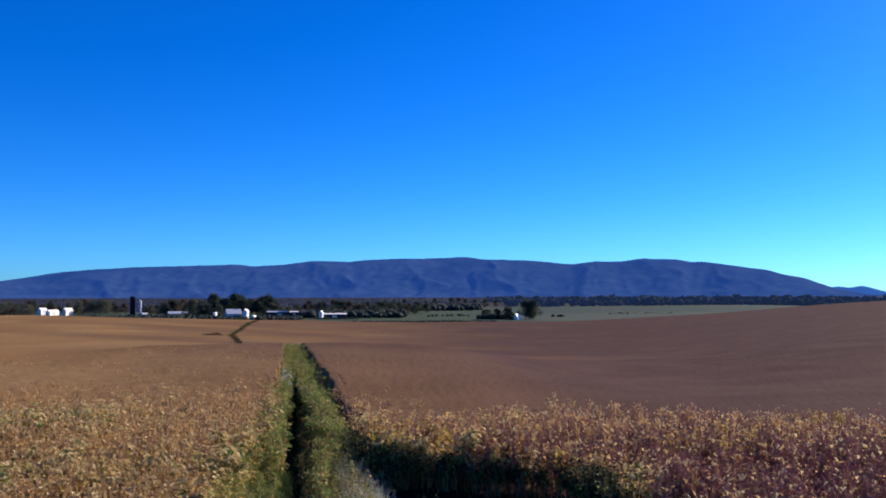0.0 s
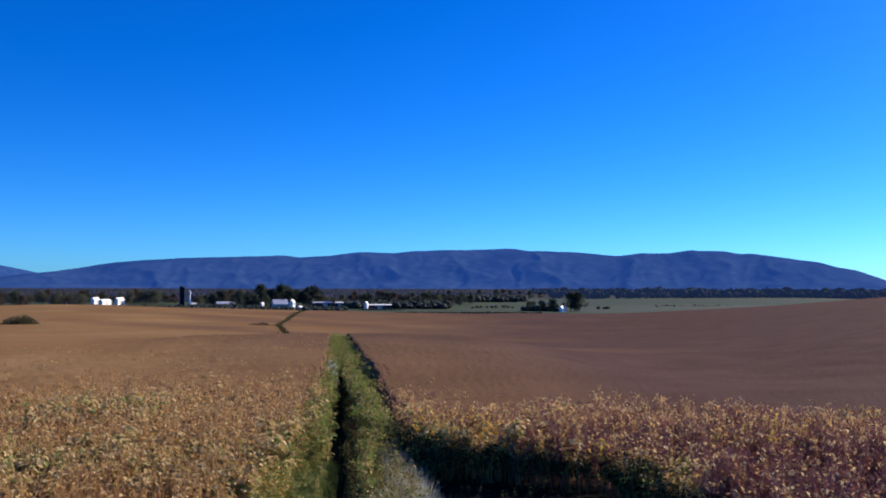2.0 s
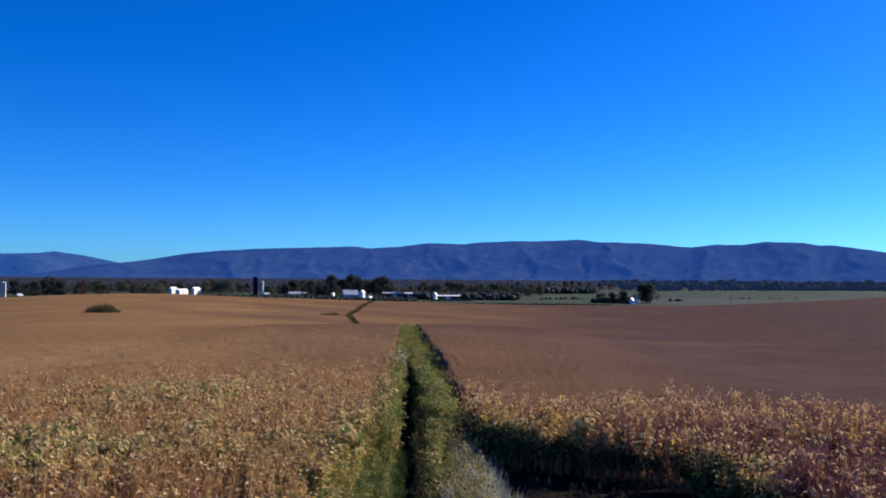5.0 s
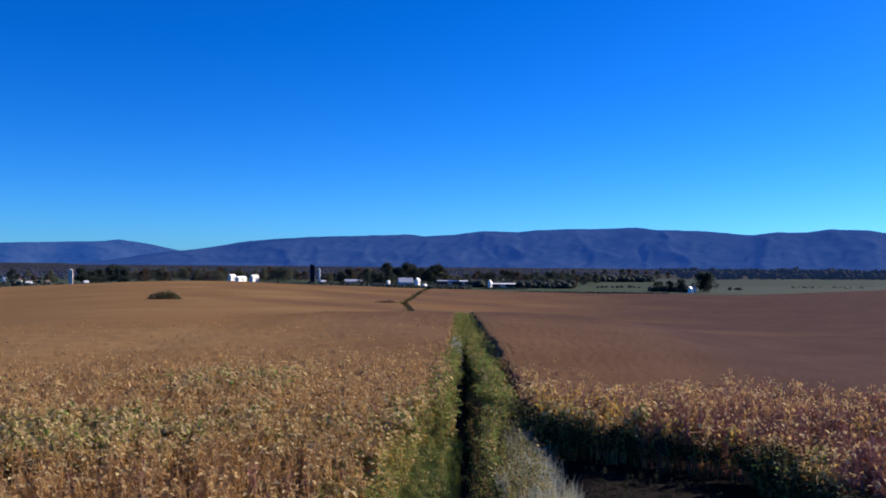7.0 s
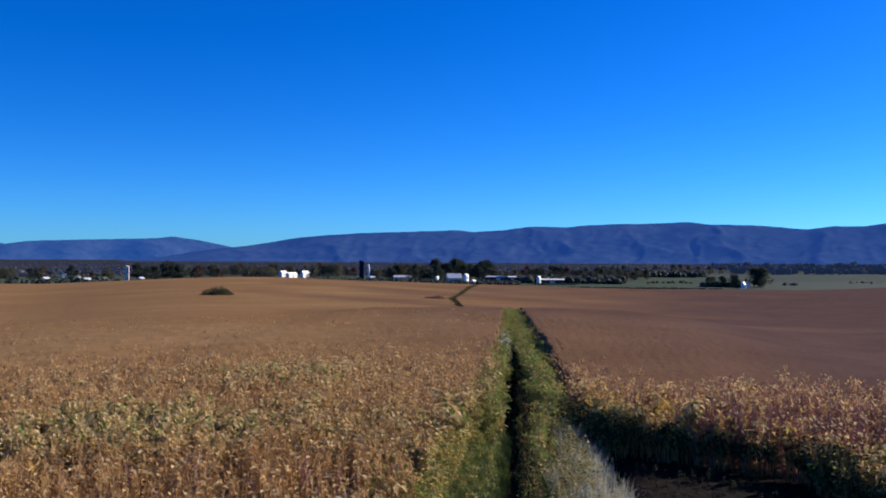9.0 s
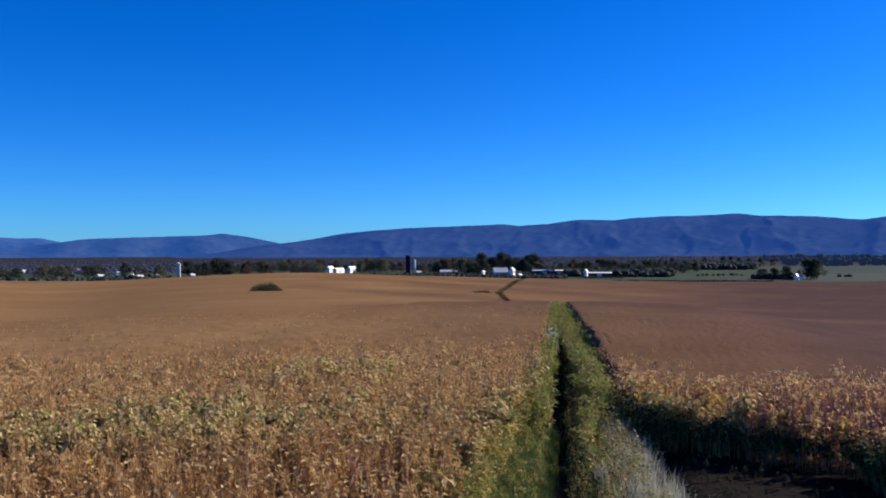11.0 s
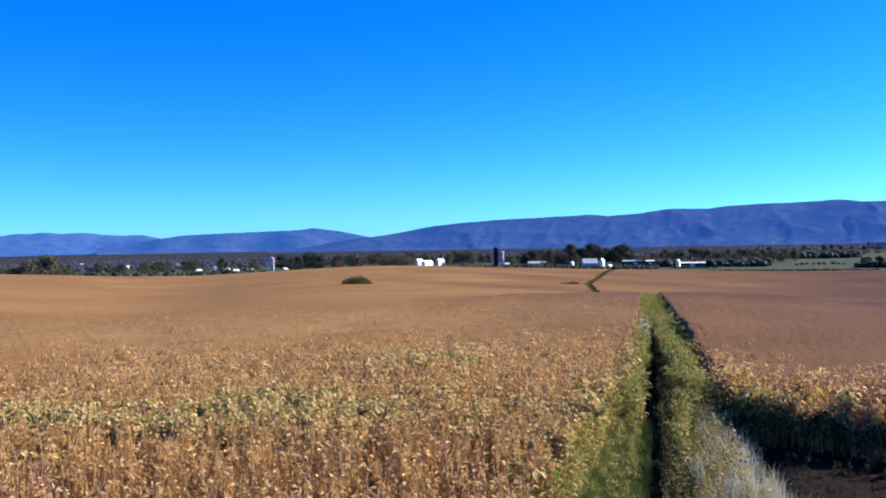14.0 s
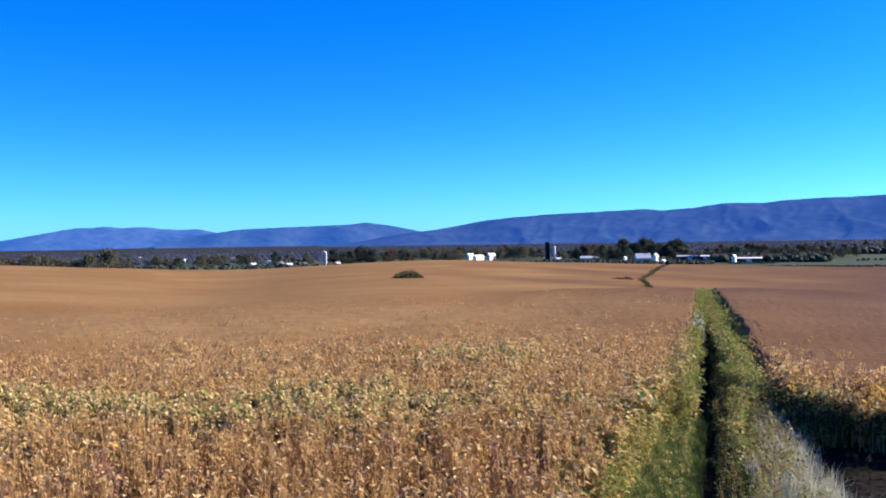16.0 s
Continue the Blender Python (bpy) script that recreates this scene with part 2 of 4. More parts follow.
def ground_material():
    m = bpy.data.materials.new("farmland")
    m.use_nodes = True
    nodes, links = m.node_tree.nodes, m.node_tree.links
    bsdf = nodes["Principled BSDF"]
    bsdf.inputs["Roughness"].default_value = 0.95
    bsdf.inputs["Specular IOR Level"].default_value = 0.05
    geo = nodes.new("ShaderNodeNewGeometry")

    def noisy(scale, detail=5):
        n = nodes.new("ShaderNodeTexNoise")
        n.inputs["Scale"].default_value, n.inputs["Detail"].default_value = scale, detail
        links.new(geo.outputs["Position"], n.inputs["Vector"])
        return n.outputs[0]

    def blend(fac, a, b):
        x = nodes.new("ShaderNodeMix")
        x.data_type = "RGBA"
        for sock, val in ((x.inputs[6], a), (x.inputs[7], b)):
            if isinstance(val, tuple):
                sock.default_value = (*val, 1)
            else:
                links.new(val, sock)
        links.new(fac, x.inputs[0])
        return x.outputs[2]

    def spread(v, a, b):
        x = nodes.new("ShaderNodeMapRange")
        x.inputs[1].default_value, x.inputs[2].default_value = a, b
        links.new(v, x.inputs[0])
        return x.outputs[0]
    # soil nearly black: the shade of clearing and ruts is put into it
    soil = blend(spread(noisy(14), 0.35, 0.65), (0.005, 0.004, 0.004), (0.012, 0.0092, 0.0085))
    length = nodes.new("ShaderNodeVectorMath")
    length.operation = "LENGTH"
    links.new(geo.outputs["Position"], length.inputs[0])
    cells = nodes.new("ShaderNodeTexVoronoi")
    cells.inputs["Scale"].default_value = 0.0042
    links.new(geo.outputs["Position"], cells.inputs["Vector"])
    sep = nodes.new("ShaderNodeSeparateColor")
    links.new(cells.outputs["Color"], sep.inputs[0])
    xyz = nodes.new("ShaderNodeSeparateXYZ")
    links.new(geo.outputs["Position"], xyz.inputs[0])
    meadow = blend(spread(noisy(0.02), 0.35, 0.65), (0.030, 0.052, 0.032), (0.048, 0.068, 0.042))
    stubble = blend(spread(sep.outputs[0], 0.3, 0.7), (0.035, 0.056, 0.045), (0.053, 0.069, 0.055))
    pasture = blend(spread(xyz.outputs[0], 20, 75), meadow, stubble)
    pasture = blend(spread(noisy(0.05), 0.45, 0.9), pasture, (0.055, 0.065, 0.035))
    floor = blend(spread(noisy(0.012), 0.35, 0.65), (0.018, 0.020, 0.020), (0.034, 0.034, 0.031))
    pasture = blend(spread(length.outputs[1], 1150, 1350), pasture, floor)
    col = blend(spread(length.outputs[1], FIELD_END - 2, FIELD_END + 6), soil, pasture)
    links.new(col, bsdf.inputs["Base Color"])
    b = nodes.new("ShaderNodeBump")
    b.inputs["Strength"].default_value, b.inputs["Distance"].default_value = 0.6, 0.06
    links.new(noisy(9, 8), b.inputs["Height"])
    links.new(b.outputs[0], bsdf.inputs["Normal"])
    return m


GX, GY = GX + 0.3, GY - 0.4
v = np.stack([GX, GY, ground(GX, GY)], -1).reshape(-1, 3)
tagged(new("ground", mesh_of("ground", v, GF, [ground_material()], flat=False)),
       "rolling farmland of shade-darkened soil and green pasture", "ground", kind="structure")

# ---- mountains: wooded ridges far behind everything, blue air haze put in as emission ----
def ridge_material(name, haze_glow, dark, light):
    m = material(name, dark, light, 0.03, 0.95, big=0.6, big_scale=0.005,  glow=haze_glow)
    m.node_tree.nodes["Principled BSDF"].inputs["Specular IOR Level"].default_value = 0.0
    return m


def ridge(name, profile, near, crest, far, spurs, mat, seed, label):
    """A long mountain: profile gives bearing and crest height over the eye; spurs and hollows run down its face."""
    a = np.arange(profile[0][0], profile[-1][0], 0.15)
    top = sum(np.interp(a + d, [p[0] for p in profile], [p[1] for p in profile]) for d in (-0.2, 0, 0.2)) / 3
    top = top + (1.2 * waves(a, a * 0, seed, 2.4, 3)) + EYE
    u = np.concatenate([np.linspace(0, 1, 46), [1.25, 1.6]])
    U, A = np.meshgrid(u, a, indexing="ij")
    R = np.where(U <= 1, near + (crest - near) * U, crest + (far - crest) * (U - 1))
    R = R + 60 * waves(A, A * 0, seed + 1, 9, 2)
    foot = -24.0
    lift = np.where(U <= 1, 0.14 * U + 0.86 * smooth(0.05, 1.08, U) ** 1.05 / (smooth(0.05, 1.08, 1.0) ** 1.05), 1 - (U - 1) * 1.2)
    warp = A + 1.1 * waves(A, U * 6, seed + 4, 5.0, 2)

    def ridged(v):
        return 1 - 2 * np.abs(np.sin(np.pi * v)) ** 0.8
    face = ridged((warp + 2.6 * U) / 5.2) + 0.35 * waves(A, U * 5, seed + 2, 4.0, 2)
    face2 = ridged((warp * 1.0 - 1.5 * U + 0.5 * waves(A, U * 7, seed + 3, 2.0, 2)) / 1.9)
    T = np.tile(top, (len(u), 1))
    body = np.sin(np.pi * np.clip(U, 0, 1)) ** 0.8
    Z = foot + (T - foot) * lift + (T - foot) * spurs * body * (0.055 * face + 0.022 * face2)
    X, Y = R * np.sin(np.radians(A)), R * np.cos(np.radians(A))
    n, k = U.shape
    i = np.arange(n * k).reshape(n, k)
    f = np.stack([i[:-1, :-1], i[1:, :-1], i[1:, 1:], i[:-1, 1:]], -1).reshape(-1, 4)[:, ::-1]
    me = mesh_of(name, np.stack([X, Y, Z], -1).reshape(-1, 3), f, [mat], flat=False)
    return tagged(new(name, me), label, "mountain", kind="structure")


def up(pairs, r):
    return [(a, r * math.tan(radians(e))) for a, e in pairs]


MAIN = [(-38, -0.6), (-33, -0.2), (-29.5, 0.35), (-27.7, 0.54), (-26, 0.80), (-23.6, 1.22), (-21.1, 1.41), (-18.3, 1.57), (-14.6, 1.70), (-13.2, 1.72),
        (-12.5, 1.62), (-10.6, 1.72), (-8.5, 2.0), (-6.2, 1.92), (-3.0, 2.13), (1.6, 2.25), (2.8, 2.07), (5, 2.02), (6.6, 1.93), (8.45, 1.76),
        (9.9, 1.89), (11.7, 1.88), (13, 2.14), (15.2, 2.02), (16.1, 1.8), (16.6, 1.87), (18, 1.64), (20.4, 1.29), (21.6, 0.97), (22.6, 0.79),
        (23.5, 0.44), (24.4, 0.12), (26, -0.2), (30, -0.6)]
LEFT = [(-80, -0.4), (-62, -0.3), (-57, -0.05), (-53.4, 0.33), (-50.6, 0.83), (-49.4, 1.05), (-48.7, 1.02), (-47.8, 1.11), (-47, 1.01), (-45.4, 1.05),
        (-44.6, 0.9), (-43.8, 0.86), (-42.4, 0.88), (-41.1, 0.6)]
MID = [(-45, 0.1), (-41.1, 0.62), (-40.4, 0.75), (-39.5, 0.85), (-37.4, 0.89), (-35.6, 0.98), (-32.7, 1.03), (-31.6, 1.18), (-30.1, 0.98), (-29, 0.73),
       (-27.8, 0.5), (-26, 0.3), (-22, -0.4)]
RIGHT = [(21, -0.4), (23.6, 0.1), (24.6, 0.28), (25.1, 0.14), (25.8, 0.29), (26.5, 0.12), (27.1, -0.08), (30, 0.1), (36, 0.5), (44, 0.1), (60, -0.3)]
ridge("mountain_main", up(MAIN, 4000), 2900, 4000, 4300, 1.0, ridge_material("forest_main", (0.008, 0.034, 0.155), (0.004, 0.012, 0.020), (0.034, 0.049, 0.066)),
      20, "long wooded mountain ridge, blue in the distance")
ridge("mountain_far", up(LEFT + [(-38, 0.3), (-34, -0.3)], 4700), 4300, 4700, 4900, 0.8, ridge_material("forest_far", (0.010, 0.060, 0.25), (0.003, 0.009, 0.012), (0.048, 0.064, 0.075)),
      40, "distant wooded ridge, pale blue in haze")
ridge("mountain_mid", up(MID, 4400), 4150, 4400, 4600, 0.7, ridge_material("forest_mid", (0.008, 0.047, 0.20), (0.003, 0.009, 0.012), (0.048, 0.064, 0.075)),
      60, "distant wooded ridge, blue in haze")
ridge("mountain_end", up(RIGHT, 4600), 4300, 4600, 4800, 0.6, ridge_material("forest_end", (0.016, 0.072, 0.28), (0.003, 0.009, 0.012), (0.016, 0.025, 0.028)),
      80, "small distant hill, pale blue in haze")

# ---- the crop, far part: one uneven canopy ----
fa = np.concatenate([np.arange(-60, 40, 0.18), np.arange(40, 300.1, 5.0)])
fr = np.concatenate([np.geomspace(5, 8.6, 8)[:-1], np.geomspace(8.6, 60, 120)[:-1], np.linspace(60, 247, 190)])
CX, CY, CF = polar_grid(fr, fa)
CR, CA = np.hypot(CX, CY), bearing(CX, CY)
seen = (CA > -59) & (CA < 39.9)
open_front = smooth(10, 12.5, CR) + (smooth(13.2, 15, CR) - smooth(10, 12.5, CR)) * smooth(-11, -8, CA)
open_front = np.where(seen, open_front + (1 - open_front) * (smooth(31, 39, CA) + smooth(-53, -58, CA)), 1.0)
tall = stand(CX, CY, 0.75 - 0.4 * smooth(13, 14.5, CR) - 0.3 * smooth(14.5, 19, CR) - 0.15 * smooth(60, 110, CR)) * open_front
rng = np.random.RandomState(4)
jag = rng.uniform(-0.008, 0.008, CX.shape) * smooth(15, 22, CR) * (1 - 0.75 * smooth(45, 110, CR))
CZ = ground(CX, CY) + tall * (0.36 + 0.14 * smooth(-8, -2, CA) * smooth(16, 12, CR) + 0.14 * smooth(10, 15, CR) + 0.27 * smooth(15, 25, CR) + (0.035 - 0.02 * smooth(-10, 2, CA)) * waves(CX, CY, 12, 6, 2) * smooth(90, 40, CR) + jag) - 0.05 * (tall < 0.02)
lat = lateral(CX, CY)
keep = (tall.ravel()[CF].max(1) > 0.02)


def backlit_russet(x, y):
    """0 in the golden part of the field, 1 over to the rise on one side, where russet and backlit darkness are put into
    the colour.
    """
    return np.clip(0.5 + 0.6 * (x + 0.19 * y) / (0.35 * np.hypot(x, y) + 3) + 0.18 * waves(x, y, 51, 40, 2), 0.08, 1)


def canopy_material():
    """Golden and russet crop, blended by the share stored on the mesh; the dark end also holds backlit shade."""
    m = material("soy_canopy", (0.144, 0.081, 0.036), (0.283, 0.182, 0.082), 2.0, 0.9, bump=0.14, bump_scale=5.0, big=0.5, big_scale=0.05)
    nodes, links = m.node_tree.nodes, m.node_tree.links
    gold = next(l.from_socket for l in links if l.to_socket.name == "Base Color")
    spot = nodes.new("ShaderNodeTexNoise")
    spot.inputs["Scale"].default_value, spot.inputs["Detail"].default_value = 0.07, 4
    place = nodes.new("ShaderNodeNewGeometry")
    links.new(place.outputs["Position"], spot.inputs["Vector"])
    often = nodes.new("ShaderNodeMapRange")
    often.inputs[1].default_value, often.inputs[2].default_value = 0.42, 0.68
    links.new(spot.outputs[0], often.inputs[0])
    rusty = nodes.new("ShaderNodeMix")
    rusty.data_type = "RGBA"
    rusty.inputs[7].default_value = (0.200, 0.110, 0.044, 1)
    links.new(often.outputs[0], rusty.inputs[0])
    links.new(gold, rusty.inputs[6])
    gold = rusty.outputs[2]
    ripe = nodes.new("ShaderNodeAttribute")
    ripe.attribute_name = "backlit_russet"
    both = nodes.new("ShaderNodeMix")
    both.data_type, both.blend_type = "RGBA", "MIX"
    # russet with the backlit side's darkness put into the colour
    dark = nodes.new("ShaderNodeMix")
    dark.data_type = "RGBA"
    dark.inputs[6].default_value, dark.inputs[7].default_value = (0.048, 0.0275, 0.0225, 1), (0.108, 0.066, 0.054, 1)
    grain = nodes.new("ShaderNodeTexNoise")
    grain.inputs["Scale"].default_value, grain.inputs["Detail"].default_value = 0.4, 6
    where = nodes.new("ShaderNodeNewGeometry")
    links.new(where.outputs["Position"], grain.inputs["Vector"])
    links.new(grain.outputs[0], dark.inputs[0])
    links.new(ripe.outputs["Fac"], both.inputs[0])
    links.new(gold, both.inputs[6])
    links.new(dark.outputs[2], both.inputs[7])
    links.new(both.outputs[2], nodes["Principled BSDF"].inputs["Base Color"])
    nodes["Principled BSDF"].inputs["Specular IOR Level"].default_value = 0.01
    return m


me = mesh_of("soybean_canopy", np.stack([CX, CY, CZ], -1).reshape(-1, 3), CF[keep], [canopy_material()], flat=False)
edge_off = np.minimum(np.abs(lat - right_edge(CR)), np.abs(lat - left_edge(CR))).ravel()[CF[keep]].min(1)
me.polygons.foreach_set("use_smooth", edge_off > 0.45)
me.attributes.new("backlit_russet", "FLOAT", "POINT").data.foreach_set("value", backlit_russet(CX, CY).ravel().astype(np.float32))
tagged(new("soybean_canopy", me), "ripe russet-brown soybean crop rolling to the field's edge", "crop", kind="stuff")

# ---- the crop, near part: plants ----


class Pattern:
    """Corners, triangles and material numbers of one plant, gathered piece by piece."""

    def __init__(self):
        self.v, self.f, self.m, self.n = [], [], [], 0

    def add(self, pts, tris, mat):
        self.v.append(np.asarray(pts, float))
        self.f.append(np.asarray(tris) + self.n)
        self.m.append(np.full(len(tris), mat))
        self.n += len(pts)

    def rod(self, p, q, r, mat):
        p, q = np.asarray(p, float), np.asarray(q, float)
        o = np.array([[1, 0, 0], [-0.5, 0.87, 0], [-0.5, -0.87, 0]]) * r
        self.add(np.concatenate([p + o, q + o * 0.5]), [(0, 1, 4), (0, 4, 3), (1, 2, 5), (1, 5, 4), (2, 0, 3), (2, 3, 5)], mat)

    def leaf(self, base, way, length, width, fold, mat):
        """A leaflet of two halves folded along its midrib."""
        base, way = np.asarray(base, float), np.asarray(way, float)
        way = way / np.linalg.norm(way)
        side = np.cross(way, (0, 0, 1.0))
        side = side / (np.linalg.norm(side) + 1e-6)
        upw = np.cross(side, way)
        mid = base + way * length * 0.45
        self.add([base, mid + side * width / 2 + upw * fold, base + way * length - upw * fold, mid - side * width / 2 + upw * fold],
                 [(0, 1, 2), (0, 2, 3)], mat)

    def done(self):
        return np.concatenate(self.v), np.concatenate(self.f), np.concatenate(self.m)


CROP_MATS = [STEM, POD, DRY, PALE, YELLOW, GREEN, RUSSET, OLIVE, SHADE_GREEN, RUSSET]


def soy(seed, height, branches, pods, leaves, leaf_mats, leaf_size=0.065):
    """A soybean plant: stem, upright branches, hanging pods, and the leaves that are left on it."""
    rng = np.random.RandomState(seed)
    p = Pattern()
    lean = rng.uniform(-0.06, 0.06, 2)
    axes = [(np.zeros(3), np.array([lean[0], lean[1], height]))]
    for _ in range(branches):
        a, z = rng.uniform(0, 6.28), height * rng.uniform(0.15, 0.5)
        b = np.array([lean[0], lean[1], height]) * z / height
        reach = rng.uniform(0.06, 0.17)
        axes.append((b, b + np.array([reach * np.cos(a), reach * np.sin(a), (height - z) * rng.uniform(0.55, 1.0)])))
    for k, (b, e) in enumerate(axes if branches >= 0 else []):
        p.rod(b, e, 0.006 if k == 0 else 0.0042, 0)

    def spot(low):
        b, e = axes[rng.randint(len(axes))]
        return b + (e - b) * rng.uniform(low, 1.0)
    for _ in range(pods):
        s, a = spot(0.25), rng.uniform(0, 6.28)
        w = np.array([np.cos(a) * 0.7, np.sin(a) * 0.7, rng.uniform(-0.9, 0.7)])
        p.leaf(s, w, rng.uniform(0.04, 0.06), 0.014, 0.004, 1)
    for _ in range(leaves):
        s, a = spot(0.35 if branches > 0 else 0.62), rng.uniform(0, 6.28)
        w = np.array([np.cos(a), np.sin(a), rng.uniform(-0.8, 0.5)])
        s = s + w * np.array([1, 1, 0.2]) * rng.uniform(0.01, 0.09)
        size = leaf_size * rng.uniform(0.65, 1.25)
        p.leaf(s, w, size, size * rng.uniform(0.45, 0.75), size * rng.uniform(0.05, 0.3), leaf_mats[rng.randint(len(leaf_mats))])
    return p.done()


def scatter(patterns, pick, pos, turn, size, tilt):
    """All copies of the patterns as one set of arrays."""
    vs, fs, ms, n = [], [], [], 0
    for k, (v, f, m) in enumerate(patterns):
        j = np.flatnonzero(pick == k)
        if not len(j):
            continue
        c, s = np.cos(turn[j])[:, None], np.sin(turn[j])[:, None]
        x = (v[:, 0] * c - v[:, 1] * s)
        y = (v[:, 0] * s + v[:, 1] * c)
        z = np.repeat(v[None, :, 2], len(j), 0)
        x, y = x + z * tilt[j, 0:1], y + z * tilt[j, 1:2]
        w = np.stack([x, y, z], -1) * size[j][:, None, None] + pos[j][:, None, :]
        vs.append(w.reshape(-1, 3))
        fs.append((f[None] + (np.arange(len(j)) * len(v))[:, None, None] + n).reshape(-1, 3))
        ms.append(np.tile(m, len(j)))
        n += len(j) * len(v)
    return np.concatenate(vs), np.concatenate(fs), np.concatenate(ms)


def stalk(seed, height, shoots, pods, leaves, leaf_mats, leaf_size=0.08, reach=0.07, stem=0, low=0.3, pod=1):
    """A ripe soybean plant: a narrow sheaf of upright shoots hung with pods, and the few drooping leaves left near the top."""
    rng = np.random.RandomState(seed)
    p = Pattern()
    axes = []
    for k in range(shoots):
        a, out = k * 2.4 + rng.uniform(-0.5, 0.5), reach * rng.uniform(0.25, 1.0) * (k > 0)
        foot = np.array([0.25 * out * math.cos(a), 0.25 * out * math.sin(a), 0])
        axes.append((foot, np.array([out * math.cos(a), out * math.sin(a), height * rng.uniform(0.72, 1.0)])))
        p.rod(*axes[-1], 0.0065 if k == 0 else 0.005, stem)
    for _ in range(pods):
        b, e = axes[rng.randint(shoots)]
        a = rng.uniform(0, 6.28)
        w = np.array([math.cos(a) * 0.6, math.sin(a) * 0.6, rng.choice([-1, 1]) * rng.uniform(0.5, 1.0)])
        p.leaf(b + (e - b) * rng.uniform(low, 1.0), w, rng.uniform(0.045, 0.07), rng.uniform(0.016, 0.022), 0.005, pod if rng.uniform() < 0.9 or stem else 1)
    for _ in range(leaves):
        b, e = axes[rng.randint(shoots)]
        a = rng.uniform(0, 6.28)
        w = np.array([math.cos(a), math.sin(a), rng.uniform(-1.1, 0.25)])
        size = leaf_size * rng.uniform(0.7, 1.25)
        at = b + (e - b) * rng.uniform(0.55, 1.0) + w * np.array([1, 1, 0]) * rng.uniform(0.01, 0.06)
        p.leaf(at, w, size, size * rng.uniform(0.55, 0.85), size * rng.uniform(0.05, 0.25), leaf_mats[rng.randint(len(leaf_mats))])
    return p.done()


def sheaf(seed, height, blades, leaves, leaf_mats, body, leaf_size=0.08, spread_=0.09):
    """The same plant as it shows farther off: upright bunches of pods, and leaves at the top."""
    rng = np.random.RandomState(seed)
    p = Pattern()
    for _ in range(blades):
        a, r = rng.uniform(0, 6.28), spread_ * math.sqrt(rng.uniform())
        z, h = height * rng.uniform(0.5, 0.86), height * rng.uniform(0.08, 0.16)
        p.leaf((r * math.cos(a), r * math.sin(a), z), (rng.normal(0, 0.2), rng.normal(0, 0.2), 1), h, rng.uniform(0.016, 0.034), 0.008, body[rng.randint(len(body))])
    for _ in range(leaves):
        a, r = rng.uniform(0, 6.28), spread_ * rng.uniform(0.2, 1.1)
        w = np.array([math.cos(a), math.sin(a), rng.uniform(-0.9, 0.3)])
        size = leaf_size * rng.uniform(0.7, 1.25)
        p.leaf((r * math.cos(a), r * math.sin(a), height * rng.uniform(0.68, 0.98)), w, size, size * rng.uniform(0.55, 0.85), size * 0.15, leaf_mats[rng.randint(len(leaf_mats))])
    return p.done()


BROWN = [2, 1, 3, 1, 3, 2]
DARK = [6, 6, 3, 2, 6, 3, 6]
LEAFY = [3, 2, 3, 7, 2, 3, 7, 3, 4]
LUSH = [7, 5, 3, 3, 7, 5, 7, 3]
# four golden, four russet, three yellowing and three green plants for each distance
near = ([stalk(k, 0.88, 5, 62, 5, BROWN, 0.075) for k in range(4)] + [stalk(5 + k, 0.88, 5, 56, 8, DARK, 0.07, stem=9, pod=6) for k in range(4)]
        + [stalk(10 + k, 0.88, 4, 30, 30, LEAFY, 0.072, 0.11) for k in range(3)] + [stalk(20 + k, 0.88, 4, 10, 56, LUSH, 0.075, 0.13) for k in range(3)])
middle = ([sheaf(40 + k, 0.88, 11, 4, [2, 1], [0, 1, 1, 2], 0.07) for k in range(4)] + [sheaf(45 + k, 0.88, 11, 6, [6, 6, 2, 3], [6, 6, 6, 1], 0.07) for k in range(4)]
          + [sheaf(50 + k, 0.88, 7, 12, [3, 2, 7, 2], [1, 2, 7], 0.09, 0.11) for k in range(3)] + [sheaf(60 + k, 0.88, 4, 16, [7, 7, 3, 5, 5], [7, 5], 0.095, 0.12) for k in range(3)])
border = [sheaf(66 + k, 0.88, 10, 12, [2, 6, 2, 1, 2], [0, 1, 6], 0.08) for k in range(4)] + [soy(72 + k, 0.88, 2, 4, 22, [3, 2, 7, 5, 2], 0.08) for k in range(3)]


def greenness(x, y):
    """How green the crop still is: patches in the field, and the rows beside the lane."""
    r, l, az = np.hypot(x, y), lateral(x, y), bearing(x, y)
    g = 0.14 + 0.22 * waves(x, y, 31, 7, 3) + 0.12 * waves(x, y, 33, 1.8, 2)
    g = g * smooth(34, 14, r) - 0.45 * smooth(10.6, 9.8, r)
    band = 12.2 + 1.5 * smooth(-40, -54, az)
    side = np.where(l > 0, l - right_edge(r), left_edge(r) - l)
    g = g + 0.62 * smooth(0.75, 0.05, side) * smooth(22, 14, r)
    g = g + (0.46 + 0.20 * smooth(-26, -34, az)) * bell(r, band + 0.3, 1.9) * smooth(-12, -18, az) + 0.36 * bell(r, band, 1.3) * smooth(-22, -40, az)
    g = g + 0.48 * bell(r, 16.8, 1.6) * bell(az, -28, 11)
    g = g - 0.30 * smooth(2, 12, az)
    return g


